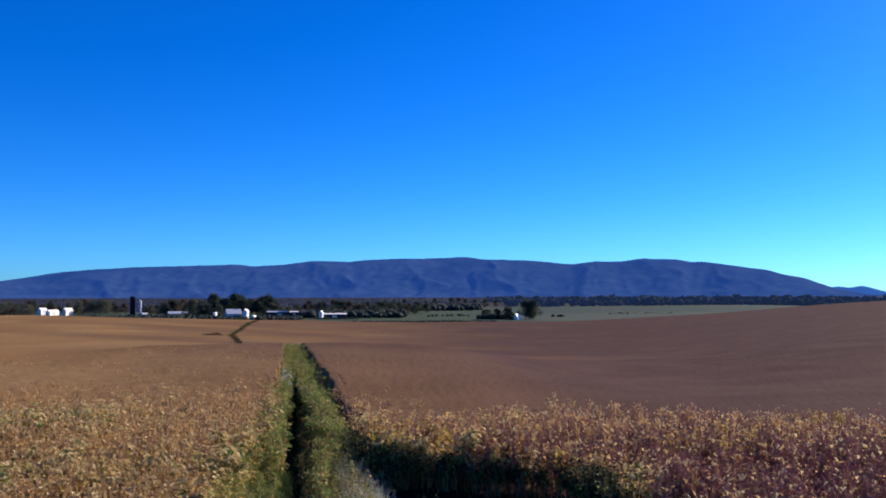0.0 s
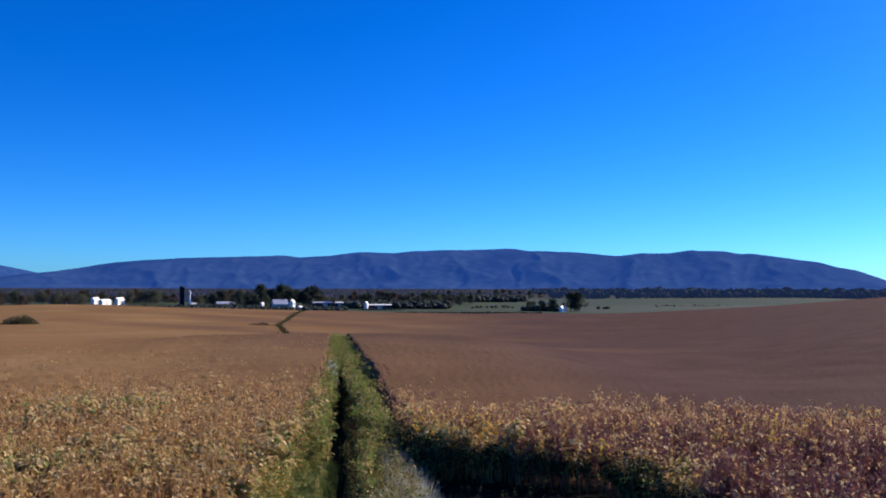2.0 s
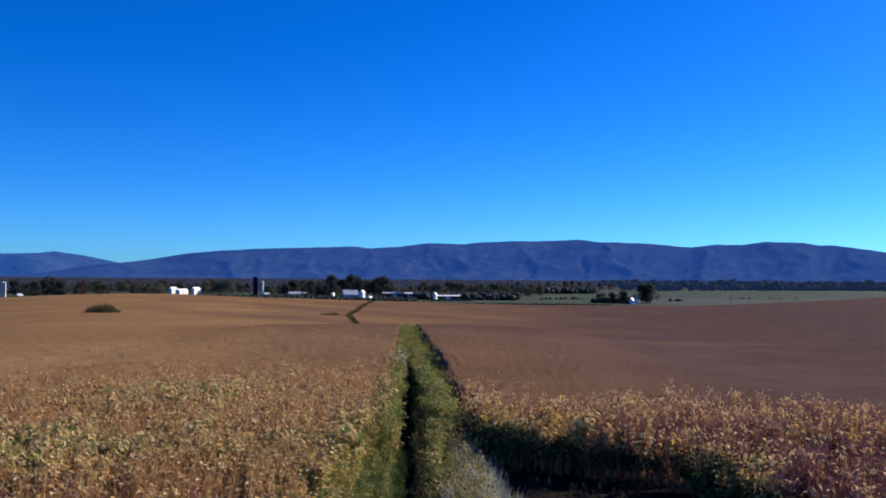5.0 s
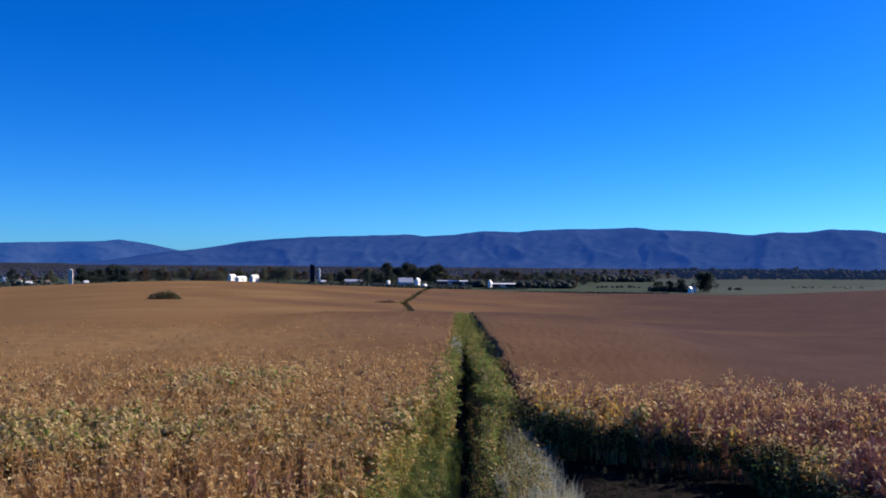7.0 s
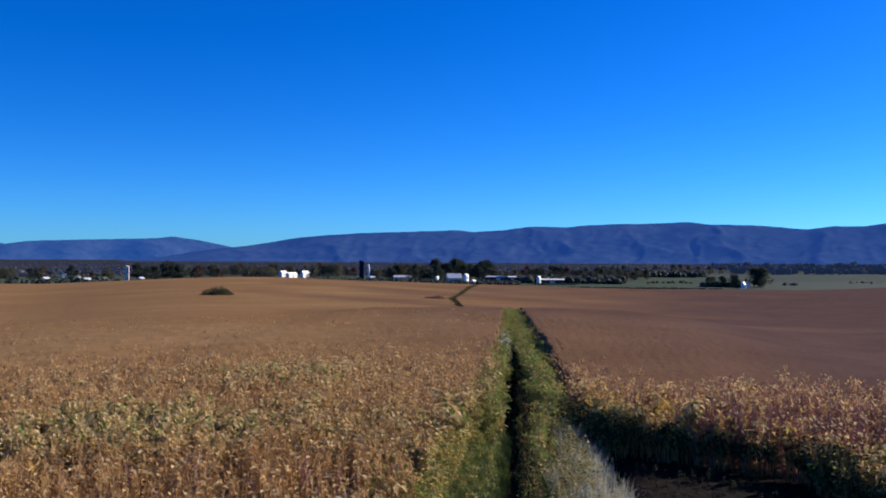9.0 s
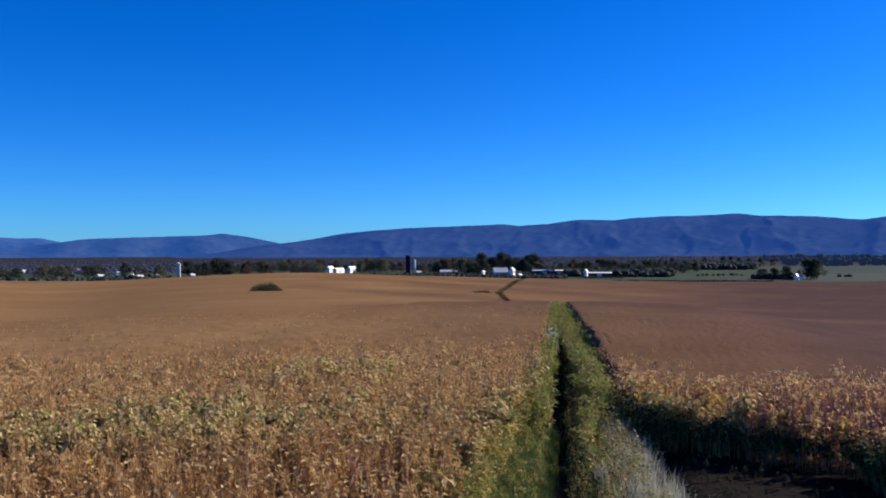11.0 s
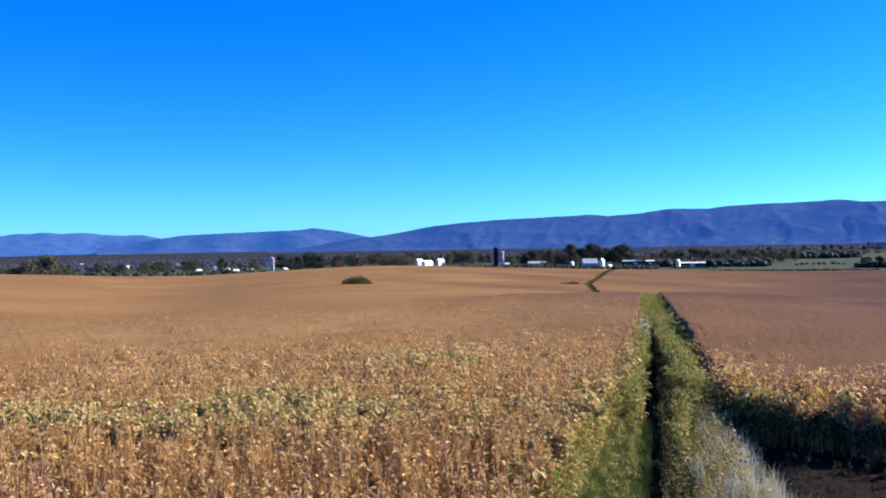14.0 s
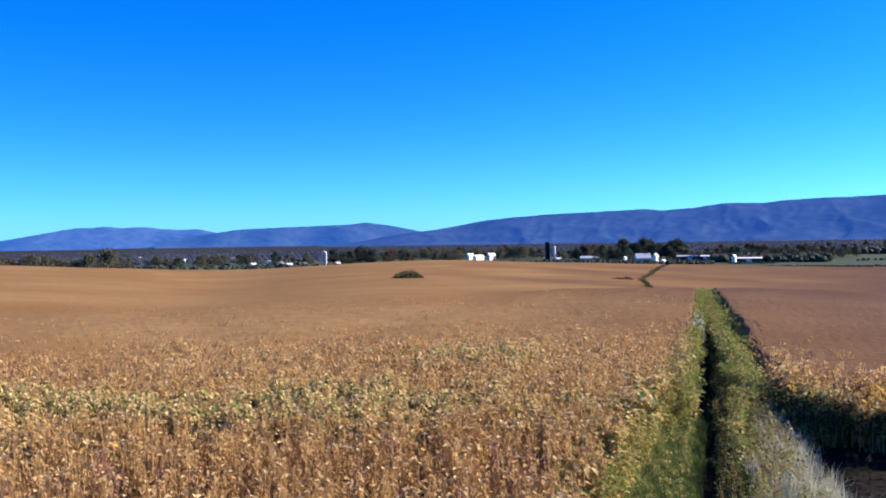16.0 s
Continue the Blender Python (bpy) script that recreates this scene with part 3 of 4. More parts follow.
def crop_ring(name, patterns, r0, r1, density, label, seed, a0=-58, a1=33, thin=1.0, share=1.15):
    rng = np.random.RandomState(seed)
    n = int(radians(a1 - a0) / 2 * (r1 ** 2 - r0 ** 2) * density)
    r, a = np.sqrt(rng.uniform(r0 ** 2, r1 ** 2, n)), np.radians(rng.uniform(a0, a1, n))
    x, y = r * np.sin(a), r * np.cos(a)
    ok = (stand(x, y) > 0.5) & (rng.uniform(0, 1, n) < 1 + (thin - 1) * (r - r0) / (r1 - r0))
    ok &= rng.uniform(0, 1, n) < 1 - smooth(-7, -1, np.degrees(a)) * smooth(15.5 + 2 * smooth(2, 12, np.degrees(a)), 18.0 + 2 * smooth(2, 12, np.degrees(a)), r)
    ok &= ~((r < FRONT[2]) & (r > 7.2) & (np.degrees(a) > FRONT[0]) & (np.degrees(a) < FRONT[1]))
    x, y, r = x[ok], y[ok], r[ok]
    g = greenness(x, y) + rng.normal(0, 0.16, len(x))
    kind = np.where(g > 0.78, 2, np.where(g > 0.48, 1, 0))
    # darker russet plants also stand in for backlit shade
    russet = 4 * (rng.uniform(0, 1, len(x)) < np.maximum(share * backlit_russet(x, y) * np.maximum(smooth(-22, 4, np.degrees(np.arctan2(x, y))), smooth(-10.5, -8, np.degrees(np.arctan2(x, y)))), 0.1 * smooth(9.9, 9.2, r)))
    pick = np.where(kind == 0, russet + rng.randint(0, 4, len(x)), np.where(kind == 1, 8, 11) + rng.randint(0, 3, len(x)))
    size = rng.uniform(0.86, 1.12, len(x)) * (1 + 0.06 * waves(x, y, 35, 3, 2)) * (1 - 0.09 * smooth(16, 22, r)) * (1 - 0.13 * smooth(13.6, 17, r) * smooth(-10, -7.5, np.degrees(np.arctan2(x, y))) * smooth(8, 0, np.degrees(np.arctan2(x, y))))
    pos = np.stack([x, y, ground(x, y) - 0.01], -1)
    v, f, m = scatter(patterns, pick, pos, rng.uniform(0, 6.28, len(x)), size, rng.normal(0, 0.08, (len(x), 2)))
    me = mesh_of(name, v, f, CROP_MATS, m)
    return tagged(new(name, me), label, "crop", kind="stuff")



def split(pattern, label):
    """One plant as a thing of its own, with its stem, pods and leaves as parts."""
    v, f, m = pattern
    ob = thing("soybean_plant", 0, 0, 0.0, label=label, category="soybean plant", group="soybean plants at the near edge of the field")
    for name, mine in (("stem", (m == 0) | (m == 9)), ("foliage", (m > 0) & (m < 9))):
        if mine.any():
            used, at = np.unique(f[mine], return_inverse=True)
            child = new(name, mesh_of(name, v[used], at.reshape(-1, 3), CROP_MATS, m[mine]))
            child.parent = ob
            if name != "stem":
                tagged(child, kind="stuff")
    return ob


FRONT = (-52.0, -13.0, 8.9)      # bearings and distance of the plants that can be told apart


def front_row(patterns):
    rng = np.random.RandomState(61)
    words = ["ripe soybean plant with bare brown stems and dry pods"] * 4 + ["dark russet soybean plant with withered leaves"] * 4 \
        + ["soybean plant with pale and yellow leaves"] * 3 + ["soybean plant still in green leaf"] * 3
    first = [None] * len(patterns)
    n = int(radians(FRONT[1] - FRONT[0]) / 2 * (FRONT[2] ** 2 - 7.2 ** 2) * 30)
    for _ in range(n):
        r, a = math.sqrt(rng.uniform(7.2 ** 2, FRONT[2] ** 2)), rng.uniform(FRONT[0], FRONT[1])
        x, y = polar(r, a)
        g = float(greenness(np.array(x), np.array(y))) + rng.normal(0, 0.16)
        k = rng.randint(0, 4) if g < 0.48 else 8 + rng.randint(0, 3) if g < 0.78 else 11 + rng.randint(0, 3)
        if k < 4 and rng.uniform() < 0.1:
            k += 4
        turn, size = rng.uniform(0, 360), rng.uniform(0.88, 1.1)
        if float(stand(x, y)) < 0.5:
            continue
        m = pose(x, y, float(ground(x, y)) - 0.01, rng.normal(0, 4), rng.normal(0, 4), turn) @ Matrix.Scale(size, 4)
        if first[k] is None:
            first[k] = split(patterns[k], words[k])
            ob = first[k]
        else:
            ob = copy_thing(first[k], m)
        ob.matrix_basis = m


front_row(near)
crop_ring("soybean_plants", near, 5, 15, 34, "ripe soybean plants, bare russet stems with yellow and green leaves", 1)
crop_ring("soybean_plants_beyond", middle, 15, 38, 22, "dense ripe soybean plants, russet brown with yellowing patches", 2, thin=0.12, share=0.9)

# ---- the lane's grass and weeds ----


def tuft(seed, blades, height, spread_, width, droop):
    rng = np.random.RandomState(seed)
    p = Pattern()
    for _ in range(blades):
        a, r = rng.uniform(0, 6.28), spread_ * math.sqrt(rng.uniform())
        b = np.array([r * math.cos(a), r * math.sin(a), 0])
        h, d = height * rng.uniform(0.5, 1.1), rng.uniform(0.1, 1.0) * droop
        t2 = rng.uniform(0, 6.28)
        w = np.array([math.cos(t2), math.sin(t2), 0])
        s = np.array([-w[1], w[0], 0]) * width
        mid, tip = b + w * d * h * 0.35 + (0, 0, h * 0.6), b + w * d * h + (0, 0, h * (1 - 0.3 * d))
        p.add([b - s, b + s, mid - s * 0.8, mid + s * 0.8, tip], [(0, 1, 3), (0, 3, 2), (2, 3, 4)], 0)
    return p.done()


def patch(name, patterns, mats, spots, label, category, seed, size=(0.7, 1.2)):
    rng = np.random.RandomState(seed)
    x, y = spots
    pos = np.stack([x, y, ground(x, y) - 0.01], -1)
    v, f, m = scatter(patterns, rng.randint(0, len(patterns), len(x)), pos, rng.uniform(0, 6.28, len(x)),
                      rng.uniform(*size, len(x)), rng.normal(0, 0.1, (len(x), 2)))
    return tagged(new(name, mesh_of(name, v, f, mats, m)), label, category, kind="stuff")


def lane_spots(seed, n, s0, s1, l0, l1, keep=None):
    """Random places on the lane between two distances and two offsets from its left rut."""
    rng = np.random.RandomState(seed)
    s, l = np.sqrt(rng.uniform(s0 ** 2, s1 ** 2, n)), rng.uniform(0, 1, n)
    lo, hi = (np.interp(s, [s0, s1], e) for e in (l0, l1))
    l = lo + (hi - lo) * l
    if keep is not None:
        ok = keep(s, l)
        s, l = s[ok], l[ok]
    a = np.radians(lane_line(s)) + np.arcsin(np.clip(l / s, -1, 1))
    return s * np.sin(a), s * np.cos(a)


grass = [tuft(k, 26, 0.22, 0.10, 0.0035, 0.7) for k in range(4)]
hay = [tuft(10 + k, 30, 0.46, 0.11, 0.004, 0.8) for k in range(4)]
far_grass = [tuft(20 + k, 9, 0.34, 0.16, 0.014, 0.6) for k in range(3)]
low = [soy(120 + k, 0.80, 4, 2, 34, [5, 5, 7, 5, 5, 3, 5, 7], 0.085) for k in range(4)]
verge = [soy(144 + k, 0.80, 4, 2, 34, [5, 5, 4, 5, 7, 5, 3, 5, 7], 0.075) for k in range(4)]
# their leaf colour already holds shade
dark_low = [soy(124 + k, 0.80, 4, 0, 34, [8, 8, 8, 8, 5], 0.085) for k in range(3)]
pale_weed = [soy(128 + k, 0.80, 4, 0, 34, [7, 5, 5, 8, 7, 3], 0.07) for k in range(3)]
patch("lane_grass", grass, [GRASS], lane_spots(1, 2300, 6, 14.5, (-1.35, -0.5), (-0.2, -0.14), lambda s, l: waves(s, l, 73, 0.8, 2) > -0.75 + 0.9 * smooth(11.5, 14.5, s)), "bright green grass beside the wheel rut", "grass", 1)
patch("lane_dry_grass", hay, [HAY], lane_spots(2, 430, 6, 15.6, (0.2, 0.74), (1.8, 1.08), lambda s, l: waves(s, l, 71, 0.9, 2) > -0.45), "pale dry grass tufts between the wheel ruts", "grass", 2, (0.5, 1.1))
patch("dry_weeds", pale_weed, CROP_MATS, lane_spots(12, 210, 6, 15, (0.25, 0.6), (1.3, 0.95)), "pale and green withered weeds among the dry grass", "weeds", 12, (0.35, 0.62))
patch("lane_strip_grass", grass, [GRASS], lane_spots(3, 1700, 7, 32, (0.14, 0.12), (1.15, 0.55), lambda s, l: l < right_edge(s) - 0.05), "green grass strip between the wheel ruts", "grass", 3)
patch("lane_near_grass", grass, [GRASS], lane_spots(25, 700, 1.5, 6.2, (-1.1, -1.2), (1.2, 1.7), lambda s, l: (np.abs(l) > 0.2) & (np.abs(l - 1.3) > 0.2)), "green grass on the lane underfoot", "grass", 25)
patch("lane_far_grass", far_grass, [GRASS], lane_spots(4, 2000, 22, 110, (-0.4, -0.5), (0.6, 0.5),
      lambda s, l: (np.abs(l) > 0.16)), "green grass on the lane ahead", "grass", 4)
patch("lane_field_grass", far_grass, [GRASS], lane_spots(5, 2000, 92, 238, (-0.85, -0.95), (0.35, 0.4)), "green grass on the far lane", "grass", 5, (0.8, 1.4))
patch("lane_weeds", low, CROP_MATS, lane_spots(6, 2200, 8, 46, (0.3, 0.2), (1.25, 0.7), lambda s, l: (l < right_edge(s) - 0.2 + 0.18 * smooth(15, 19, s)) & ((s > 14.8) | (l < 0.25 + 0.05 * (s - 8)))), "leafy green weeds between the wheel ruts", "weeds", 6, (0.5, 0.82))
patch("rut_weeds", dark_low, CROP_MATS, lane_spots(13, 640, 6.5, 36, (0.12, 0.10), (0.30, 0.22)), "leafy weeds along the left wheel rut, coloured dark for shade", "weeds", 13, (0.38, 0.62))
# added to darken the rut as shade would
patch("rut_growth", dark_low, CROP_MATS, lane_spots(16, 520, 6.5, 40, (-0.14, -0.10), (0.14, 0.10)), "small weeds in the wheel rut, coloured dark for shade", "weeds", 16, (0.12, 0.22))
patch("verge_low_weeds", low, CROP_MATS, lane_spots(21, 620, 7, 17, (-1.3, -0.55), (-0.24, -0.2)), "low leafy weeds among the green grass", "weeds", 21, (0.16, 0.42))
patch("verge_weeds", verge, CROP_MATS, lane_spots(7, 900, 6.5, 20, (-2.0, -0.7), (-1.05, -0.25)), "green and yellow leafy weeds along the crop's edge", "weeds", 7, (0.42, 0.8))
# leaves and stems carry the crop edge's shade in their colour
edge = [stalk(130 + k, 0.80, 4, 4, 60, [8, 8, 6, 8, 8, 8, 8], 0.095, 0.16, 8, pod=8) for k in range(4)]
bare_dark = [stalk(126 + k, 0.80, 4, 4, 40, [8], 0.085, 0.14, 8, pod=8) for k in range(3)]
fringe = [stalk(136 + k, 0.94, 4, 14, 24, [4, 4, 3, 2, 4, 7], 0.085, 0.10, 9, pod=6) for k in range(3)]
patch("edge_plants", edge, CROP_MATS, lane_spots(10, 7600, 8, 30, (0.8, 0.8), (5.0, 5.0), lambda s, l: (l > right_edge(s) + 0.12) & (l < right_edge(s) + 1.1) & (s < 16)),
      "dense leafy soybean plants along the lane's edge, shade put into their colour", "crop", 10, (0.5, 0.72))
patch("fringe_plants", fringe, CROP_MATS, lane_spots(14, 2600, 8, 30, (0.8, 0.8), (5.6, 5.6), lambda s, l: (l > right_edge(s) + 0.12) & (l < right_edge(s) + 1.4) & (l < 4.8) & (s < 16.2) & (s > 12.6)),
      "yellow-topped soybean plants behind the crop's edge", "crop", 14, (0.84, 1.02))
beside = lambda s, l: ((l > right_edge(s)) & (l < right_edge(s) + 0.3)) | ((l < left_edge(s) - 0.02) & (l > left_edge(s) - 0.42))
patch("lane_side_plants", border + low, CROP_MATS, lane_spots(11, 500, 12, 21, (-0.8, -0.8), (1.5, 1.5), lambda s, l: beside(s, l) & (l < 0)),
      "yellowing soybean plants beside the lane", "crop", 11, (0.7, 0.9))
patch("lane_border_plants", border[:5], CROP_MATS, lane_spots(15, 4200, 13, 54, (-0.8, -0.8), (1.5, 1.5), lambda s, l: beside(s, l) & (l > 0) & (s < 19)),
      "ripe russet soybean plants along the lane's shaded side", "crop", 15, (0.5, 0.76))
patch("lane_edge_plants", low[:2] + dark_low[:1], CROP_MATS, lane_spots(19, 800, 17, 54, (-0.68, -0.36), (-0.32, -0.16)),
      "leafy green plants along the lane's sunny side", "crop", 19, (0.72, 0.98))
rng = np.random.RandomState(44)
r, a = np.sqrt(rng.uniform(14.0 ** 2, 18.5 ** 2, 420)), np.radians(rng.uniform(11, 32, 420))
x, y = r * np.sin(a), r * np.cos(a)
ok = waves(x, y, 47, 4.5, 2) > 0.15
patch("golden_plants", fringe, CROP_MATS, (x[ok], y[ok]), "soybean plants with golden leaves among the russet crop", "crop", 20, (0.86, 1.02))
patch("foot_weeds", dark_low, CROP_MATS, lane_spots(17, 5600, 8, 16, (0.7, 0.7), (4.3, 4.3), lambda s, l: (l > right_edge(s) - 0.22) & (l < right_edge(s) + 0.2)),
      "leafy weeds at the foot of the crop, coloured dark for shade", "weeds", 17, (0.5, 0.85))
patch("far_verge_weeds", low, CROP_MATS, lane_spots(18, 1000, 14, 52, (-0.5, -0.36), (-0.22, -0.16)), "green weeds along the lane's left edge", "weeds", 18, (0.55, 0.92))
patch("clearing_weeds", bare_dark, CROP_MATS, lane_spots(8, 200, 7.0, 12.6, (1.85, 1.6), (4.0, 3.9)), "low weeds beside the crop, its shade put into their colour", "weeds", 8, (0.14, 0.3))
patch("right_rut_weeds", low, CROP_MATS, lane_spots(23, 1700, 15.2, 44, (0.2, -0.1), (1.1, 0.45), lambda s, l: (l > right_edge(s) - 0.5) & (l < right_edge(s) + 0.16 - 0.28 * smooth(24, 16, s))),
      "tall leafy green weeds over the lane's second wheel rut", "weeds", 23, (0.8, 1.05))
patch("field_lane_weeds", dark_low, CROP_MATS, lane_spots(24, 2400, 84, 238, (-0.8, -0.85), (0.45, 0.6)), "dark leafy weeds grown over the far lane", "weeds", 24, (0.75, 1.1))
patch("lane_end_weeds", low, CROP_MATS, lane_spots(9, 170, 27, 46, (-0.3, -0.25), (-0.05, 0.05)), "tall leafy weeds closing the lane ahead", "weeds", 9, (0.45, 0.8))

# ---- trees ----


def tree(name, seed, height, width, leaf_mat, label, base=0.12):
    """Tapered trunk, limbs, and a crown of many small leaf sprays in uneven clumps."""
    rng = np.random.RandomState(seed)
    ob = thing(name, 0, 0, 0.0, label=label, category="tree", group="trees beyond the field")
    bm = bmesh.new()
    tube(bm, (0, 0, -0.3), (0.1, 0, height * 0.45), 0.026 * height, 0.014 * height, 7)
    tube(bm, (0.1, 0, height * 0.44), (0.0, 0.1, height * 0.8), 0.014 * height, 0.004 * height, 6)
    clumps = []
    for k in range(15):
        z = rng.uniform(base + 0.08, 0.95)
        out = width / 2 * math.sin(math.pi * min(0.96, 0.22 + 0.74 * z)) * rng.uniform(0.35, 0.95)
        a = k * 2.4 + rng.uniform(-0.4, 0.4)
        c = np.array([out * math.cos(a), out * math.sin(a), z * height])
        clumps.append((c, width * rng.uniform(0.19, 0.30)))
        if k % 2 == 0:
            tube(bm, (0, 0, height * max(0.15, z - 0.22)), tuple(c), 0.007 * height, 0.002 * height, 4)
    part("trunk", bm, BARK, ob)
    p = Pattern()
    for c, rad in clumps:
        for _ in range(48):
            d = rng.normal(0, 1, 3)
            d = d / np.linalg.norm(d) * rad * rng.uniform(0.45, 1.1) ** 0.6
            d[2] *= 0.75
            size = rng.uniform(0.055, 0.12) * height
            w = rng.normal(0, 1, 3)
            p.leaf(c + d, w, size, size * 0.8, size * 0.2, 0)
    v, f, m = p.done()
    crown = new("crown", mesh_of("crown", v, f, [leaf_mat]))
    crown.parent = ob
    return ob


kinds = []
for k, (h, w, mat, words) in enumerate([
        (13, 10, LEAF_A, "broad dark green tree beyond the field"), (15, 9, LEAF_A, "tall dark green tree beyond the field"),
        (11, 10, LEAF_B, "olive tree turning in autumn beyond the field"), (12, 8, LEAF_C, "rust-coloured autumn tree beyond the field"),
        (9, 9, LEAF_A, "small rounded dark green tree beyond the field"), (16, 13, LEAF_B, "large olive tree by the farm")]):
    kinds.append((tree("tree", 200 + k, h, w, mat, words), h))

BELTS = [  # bearing from, to, distance from, to, how many, height from, to, which kinds
    (-60, -46.5, 350, 430, 48, 9, 12, (2, 2, 5, 3)),
    (-60, -47, 700, 1000, 55, 9, 14, (2, 2, 3, 0)), (-47, -35.2, 720, 1050, 58, 8, 13, (2, 2, 0, 3)), (-34, -31.2, 780, 880, 12, 15, 18, (0, 1)),
    (-31.5, -25.3, 820, 1000, 31, 12, 14, (2, 3, 2, 0)), (-25.5, -23, 930, 1000, 10, 10, 13, (0, 2)), (-23, -20, 840, 980, 18, 12, 15, (0, 2, 4, 3)),
    (-19, -15.4, 800, 940, 22, 12, 15.5, (0, 2, 2, 3)), (-16.6, -14.2, 770, 820, 10, 13, 15, (0, 1)), (-15, -10.8, 840, 890, 20, 18, 21, (0, 1)),
    (-11.9, -9.5, 790, 840, 8, 11, 14, (5, 2)), (-9.5, -1.0, 860, 1000, 60, 8, 13, (0, 1, 0, 2, 3)), (-4, 4, 1150, 1350, 12, 10, 13, (0, 3)),
    (2.6, 3.8, 700, 730, 6, 7, 10, (0, 4)), (4.1, 4.5, 700, 710, 2, 13, 14, (1,)), (5.4, 6.1, 700, 710, 4, 15, 16.5, (0, 0))]
# bearing, distance, turn, width, eave height of the village houses
VILLAGE = [(-45.9, 1350, 30, 9, 4.6), (-43.2, 1080, -20, 9, 4.8), (-40.3, 1100, 50, 8, 5.0), (-39.45, 690, 40, 8, 3.6), (-39.0, 800, -10, 9, 4.6),
           (-38.0, 960, 20, 9, 5.0), (-37.2, 860, 30, 8, 5.0), (-36.7, 770, -20, 9, 4.4),
           (-35.7, 800, 25, 8, 4.4)]
rng = np.random.RandomState(77)
first = set()
for a0, a1, r0, r1, n, h0, h1, which in BELTS:
    for i in range(n):
        a = a0 + (a1 - a0) * (i + rng.uniform(0.1, 0.9)) / n
        r, h = rng.uniform(r0, r1), rng.uniform(0.58 * h0, 0.95 * h1)
        k = which[rng.randint(len(which))]
        src, ht = kinds[k]
        if any(abs(a - v[0]) < 0.3 and r < v[1] + 8 for v in VILLAGE):
            continue
        x, y = polar(r, a)
        m = pose(x, y, float(ground(x, y)), 0, 0, rng.uniform(0, 360)) @ Matrix.Scale(h / ht, 4)
        if k in first:
            t = copy_thing(src, m)
        else:
            t = src
            t.matrix_basis = m
            first.add(k)
            continue
        t.matrix_basis = m
for k, (src, ht) in enumerate(kinds):
    if k not in first:
        x, y = polar(700 + 20 * k, -10 + k)
        src.matrix_basis = pose(x, y, float(ground(x, y)))


# far woods, nobody could count them
def woods(name, belts, mats, seed, label, detail=2):
    rng = np.random.RandomState(seed)
    p = []
    for k in range(6):
        bm = bmesh.new()
        bmesh.ops.create_icosphere(bm, subdivisions=detail, radius=0.55)
        q = Pattern()
        for w in bm.verts:
            w.co *= 1 + 0.5 * noise.noise(w.co * 3.5 + Vector((k * 7, 0, 0)))
            w.co.z = 0.5 + w.co.z * 0.85
        bm.verts.index_update()
        q.add([tuple(w.co) for w in bm.verts], [[w.index for w in f.verts] for f in bm.faces], k % len(mats))
        bm.free()
        for _ in range(10):
            d = rng.normal(0, 1, 3)
            d = d / np.linalg.norm(d) * rng.uniform(0.8, 1.15)
            size = rng.uniform(0.15, 0.32)
            q.leaf((d[0] * 0.55, d[1] * 0.55, 0.5 + 0.47 * d[2]), rng.normal(0, 1, 3), size, size * 0.8, size * 0.2, k % len(mats))
        p.append(q.done())
    xs, ys, hs = [], [], []
    for a0, a1, r0, r1, n, h in belts:
        a, r = np.radians(rng.uniform(a0, a1, n)), rng.uniform(r0, r1, n)
        xs.append(r * np.sin(a)), ys.append(r * np.cos(a)), hs.append(h * rng.uniform(0.45, 1.2, n))
    x, y, h = np.concatenate(xs), np.concatenate(ys), np.concatenate(hs)
    pos = np.stack([x, y, ground(x, y) - 0.4], -1)
    v, f, m = scatter(p, rng.randint(0, 6, len(x)), pos, rng.uniform(0, 6.28, len(x)), h, np.zeros((len(x), 2)))
    return tagged(new(name, mesh_of(name, v, f, mats, m)), label, "woods", kind="stuff")


# bluish emission paints distance haze onto these woods
FAR_A = material("far_wood_hazy_dark", (0.024, 0.029, 0.027), (0.050, 0.052, 0.045), 0.02, 0.95, island=0.3, glow=(0.006, 0.012, 0.032))
FAR_B = material("far_wood_hazy", (0.022, 0.023, 0.021), (0.046, 0.042, 0.034), 0.02, 0.95, island=0.3, glow=(0.013, 0.018, 0.045))
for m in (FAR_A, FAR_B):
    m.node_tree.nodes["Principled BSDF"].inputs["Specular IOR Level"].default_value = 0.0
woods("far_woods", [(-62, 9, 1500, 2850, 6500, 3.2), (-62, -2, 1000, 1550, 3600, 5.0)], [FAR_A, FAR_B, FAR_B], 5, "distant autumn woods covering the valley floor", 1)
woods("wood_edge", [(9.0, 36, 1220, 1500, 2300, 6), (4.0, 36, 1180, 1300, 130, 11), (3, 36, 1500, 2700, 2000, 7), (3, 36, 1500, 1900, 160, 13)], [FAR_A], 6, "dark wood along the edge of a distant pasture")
woods("hedgerow", [(-6.5, 3.5, 640, 652, 420, 1.5), (7.2, 7.9, 770, 790, 12, 2.6), (2.3, 4.7, 703, 722, 70, 4.2), (10.8, 15.5, 850, 890, 60, 1.2), (-1, 2, 790, 830, 26, 2.2), (-31, -9.3, 700, 790, 1100, 3.0), (-9.3, -2.6, 770, 860, 300, 6.0), (-8.2, -5.6, 738, 748, 70, 1.8), (-4.5, 2.5, 1000, 1120, 300, 6.5), (-34, -31, 700, 740, 60, 4.0), (-60, -34.8, 640, 720, 420, 6.0)], [LEAF_A], 8, "dark low hedgerow along a green pasture")

RUST = material("rust_hedge", (0.075, 0.045, 0.04), (0.16, 0.09, 0.07), 0.5, 0.85, island=0.5)
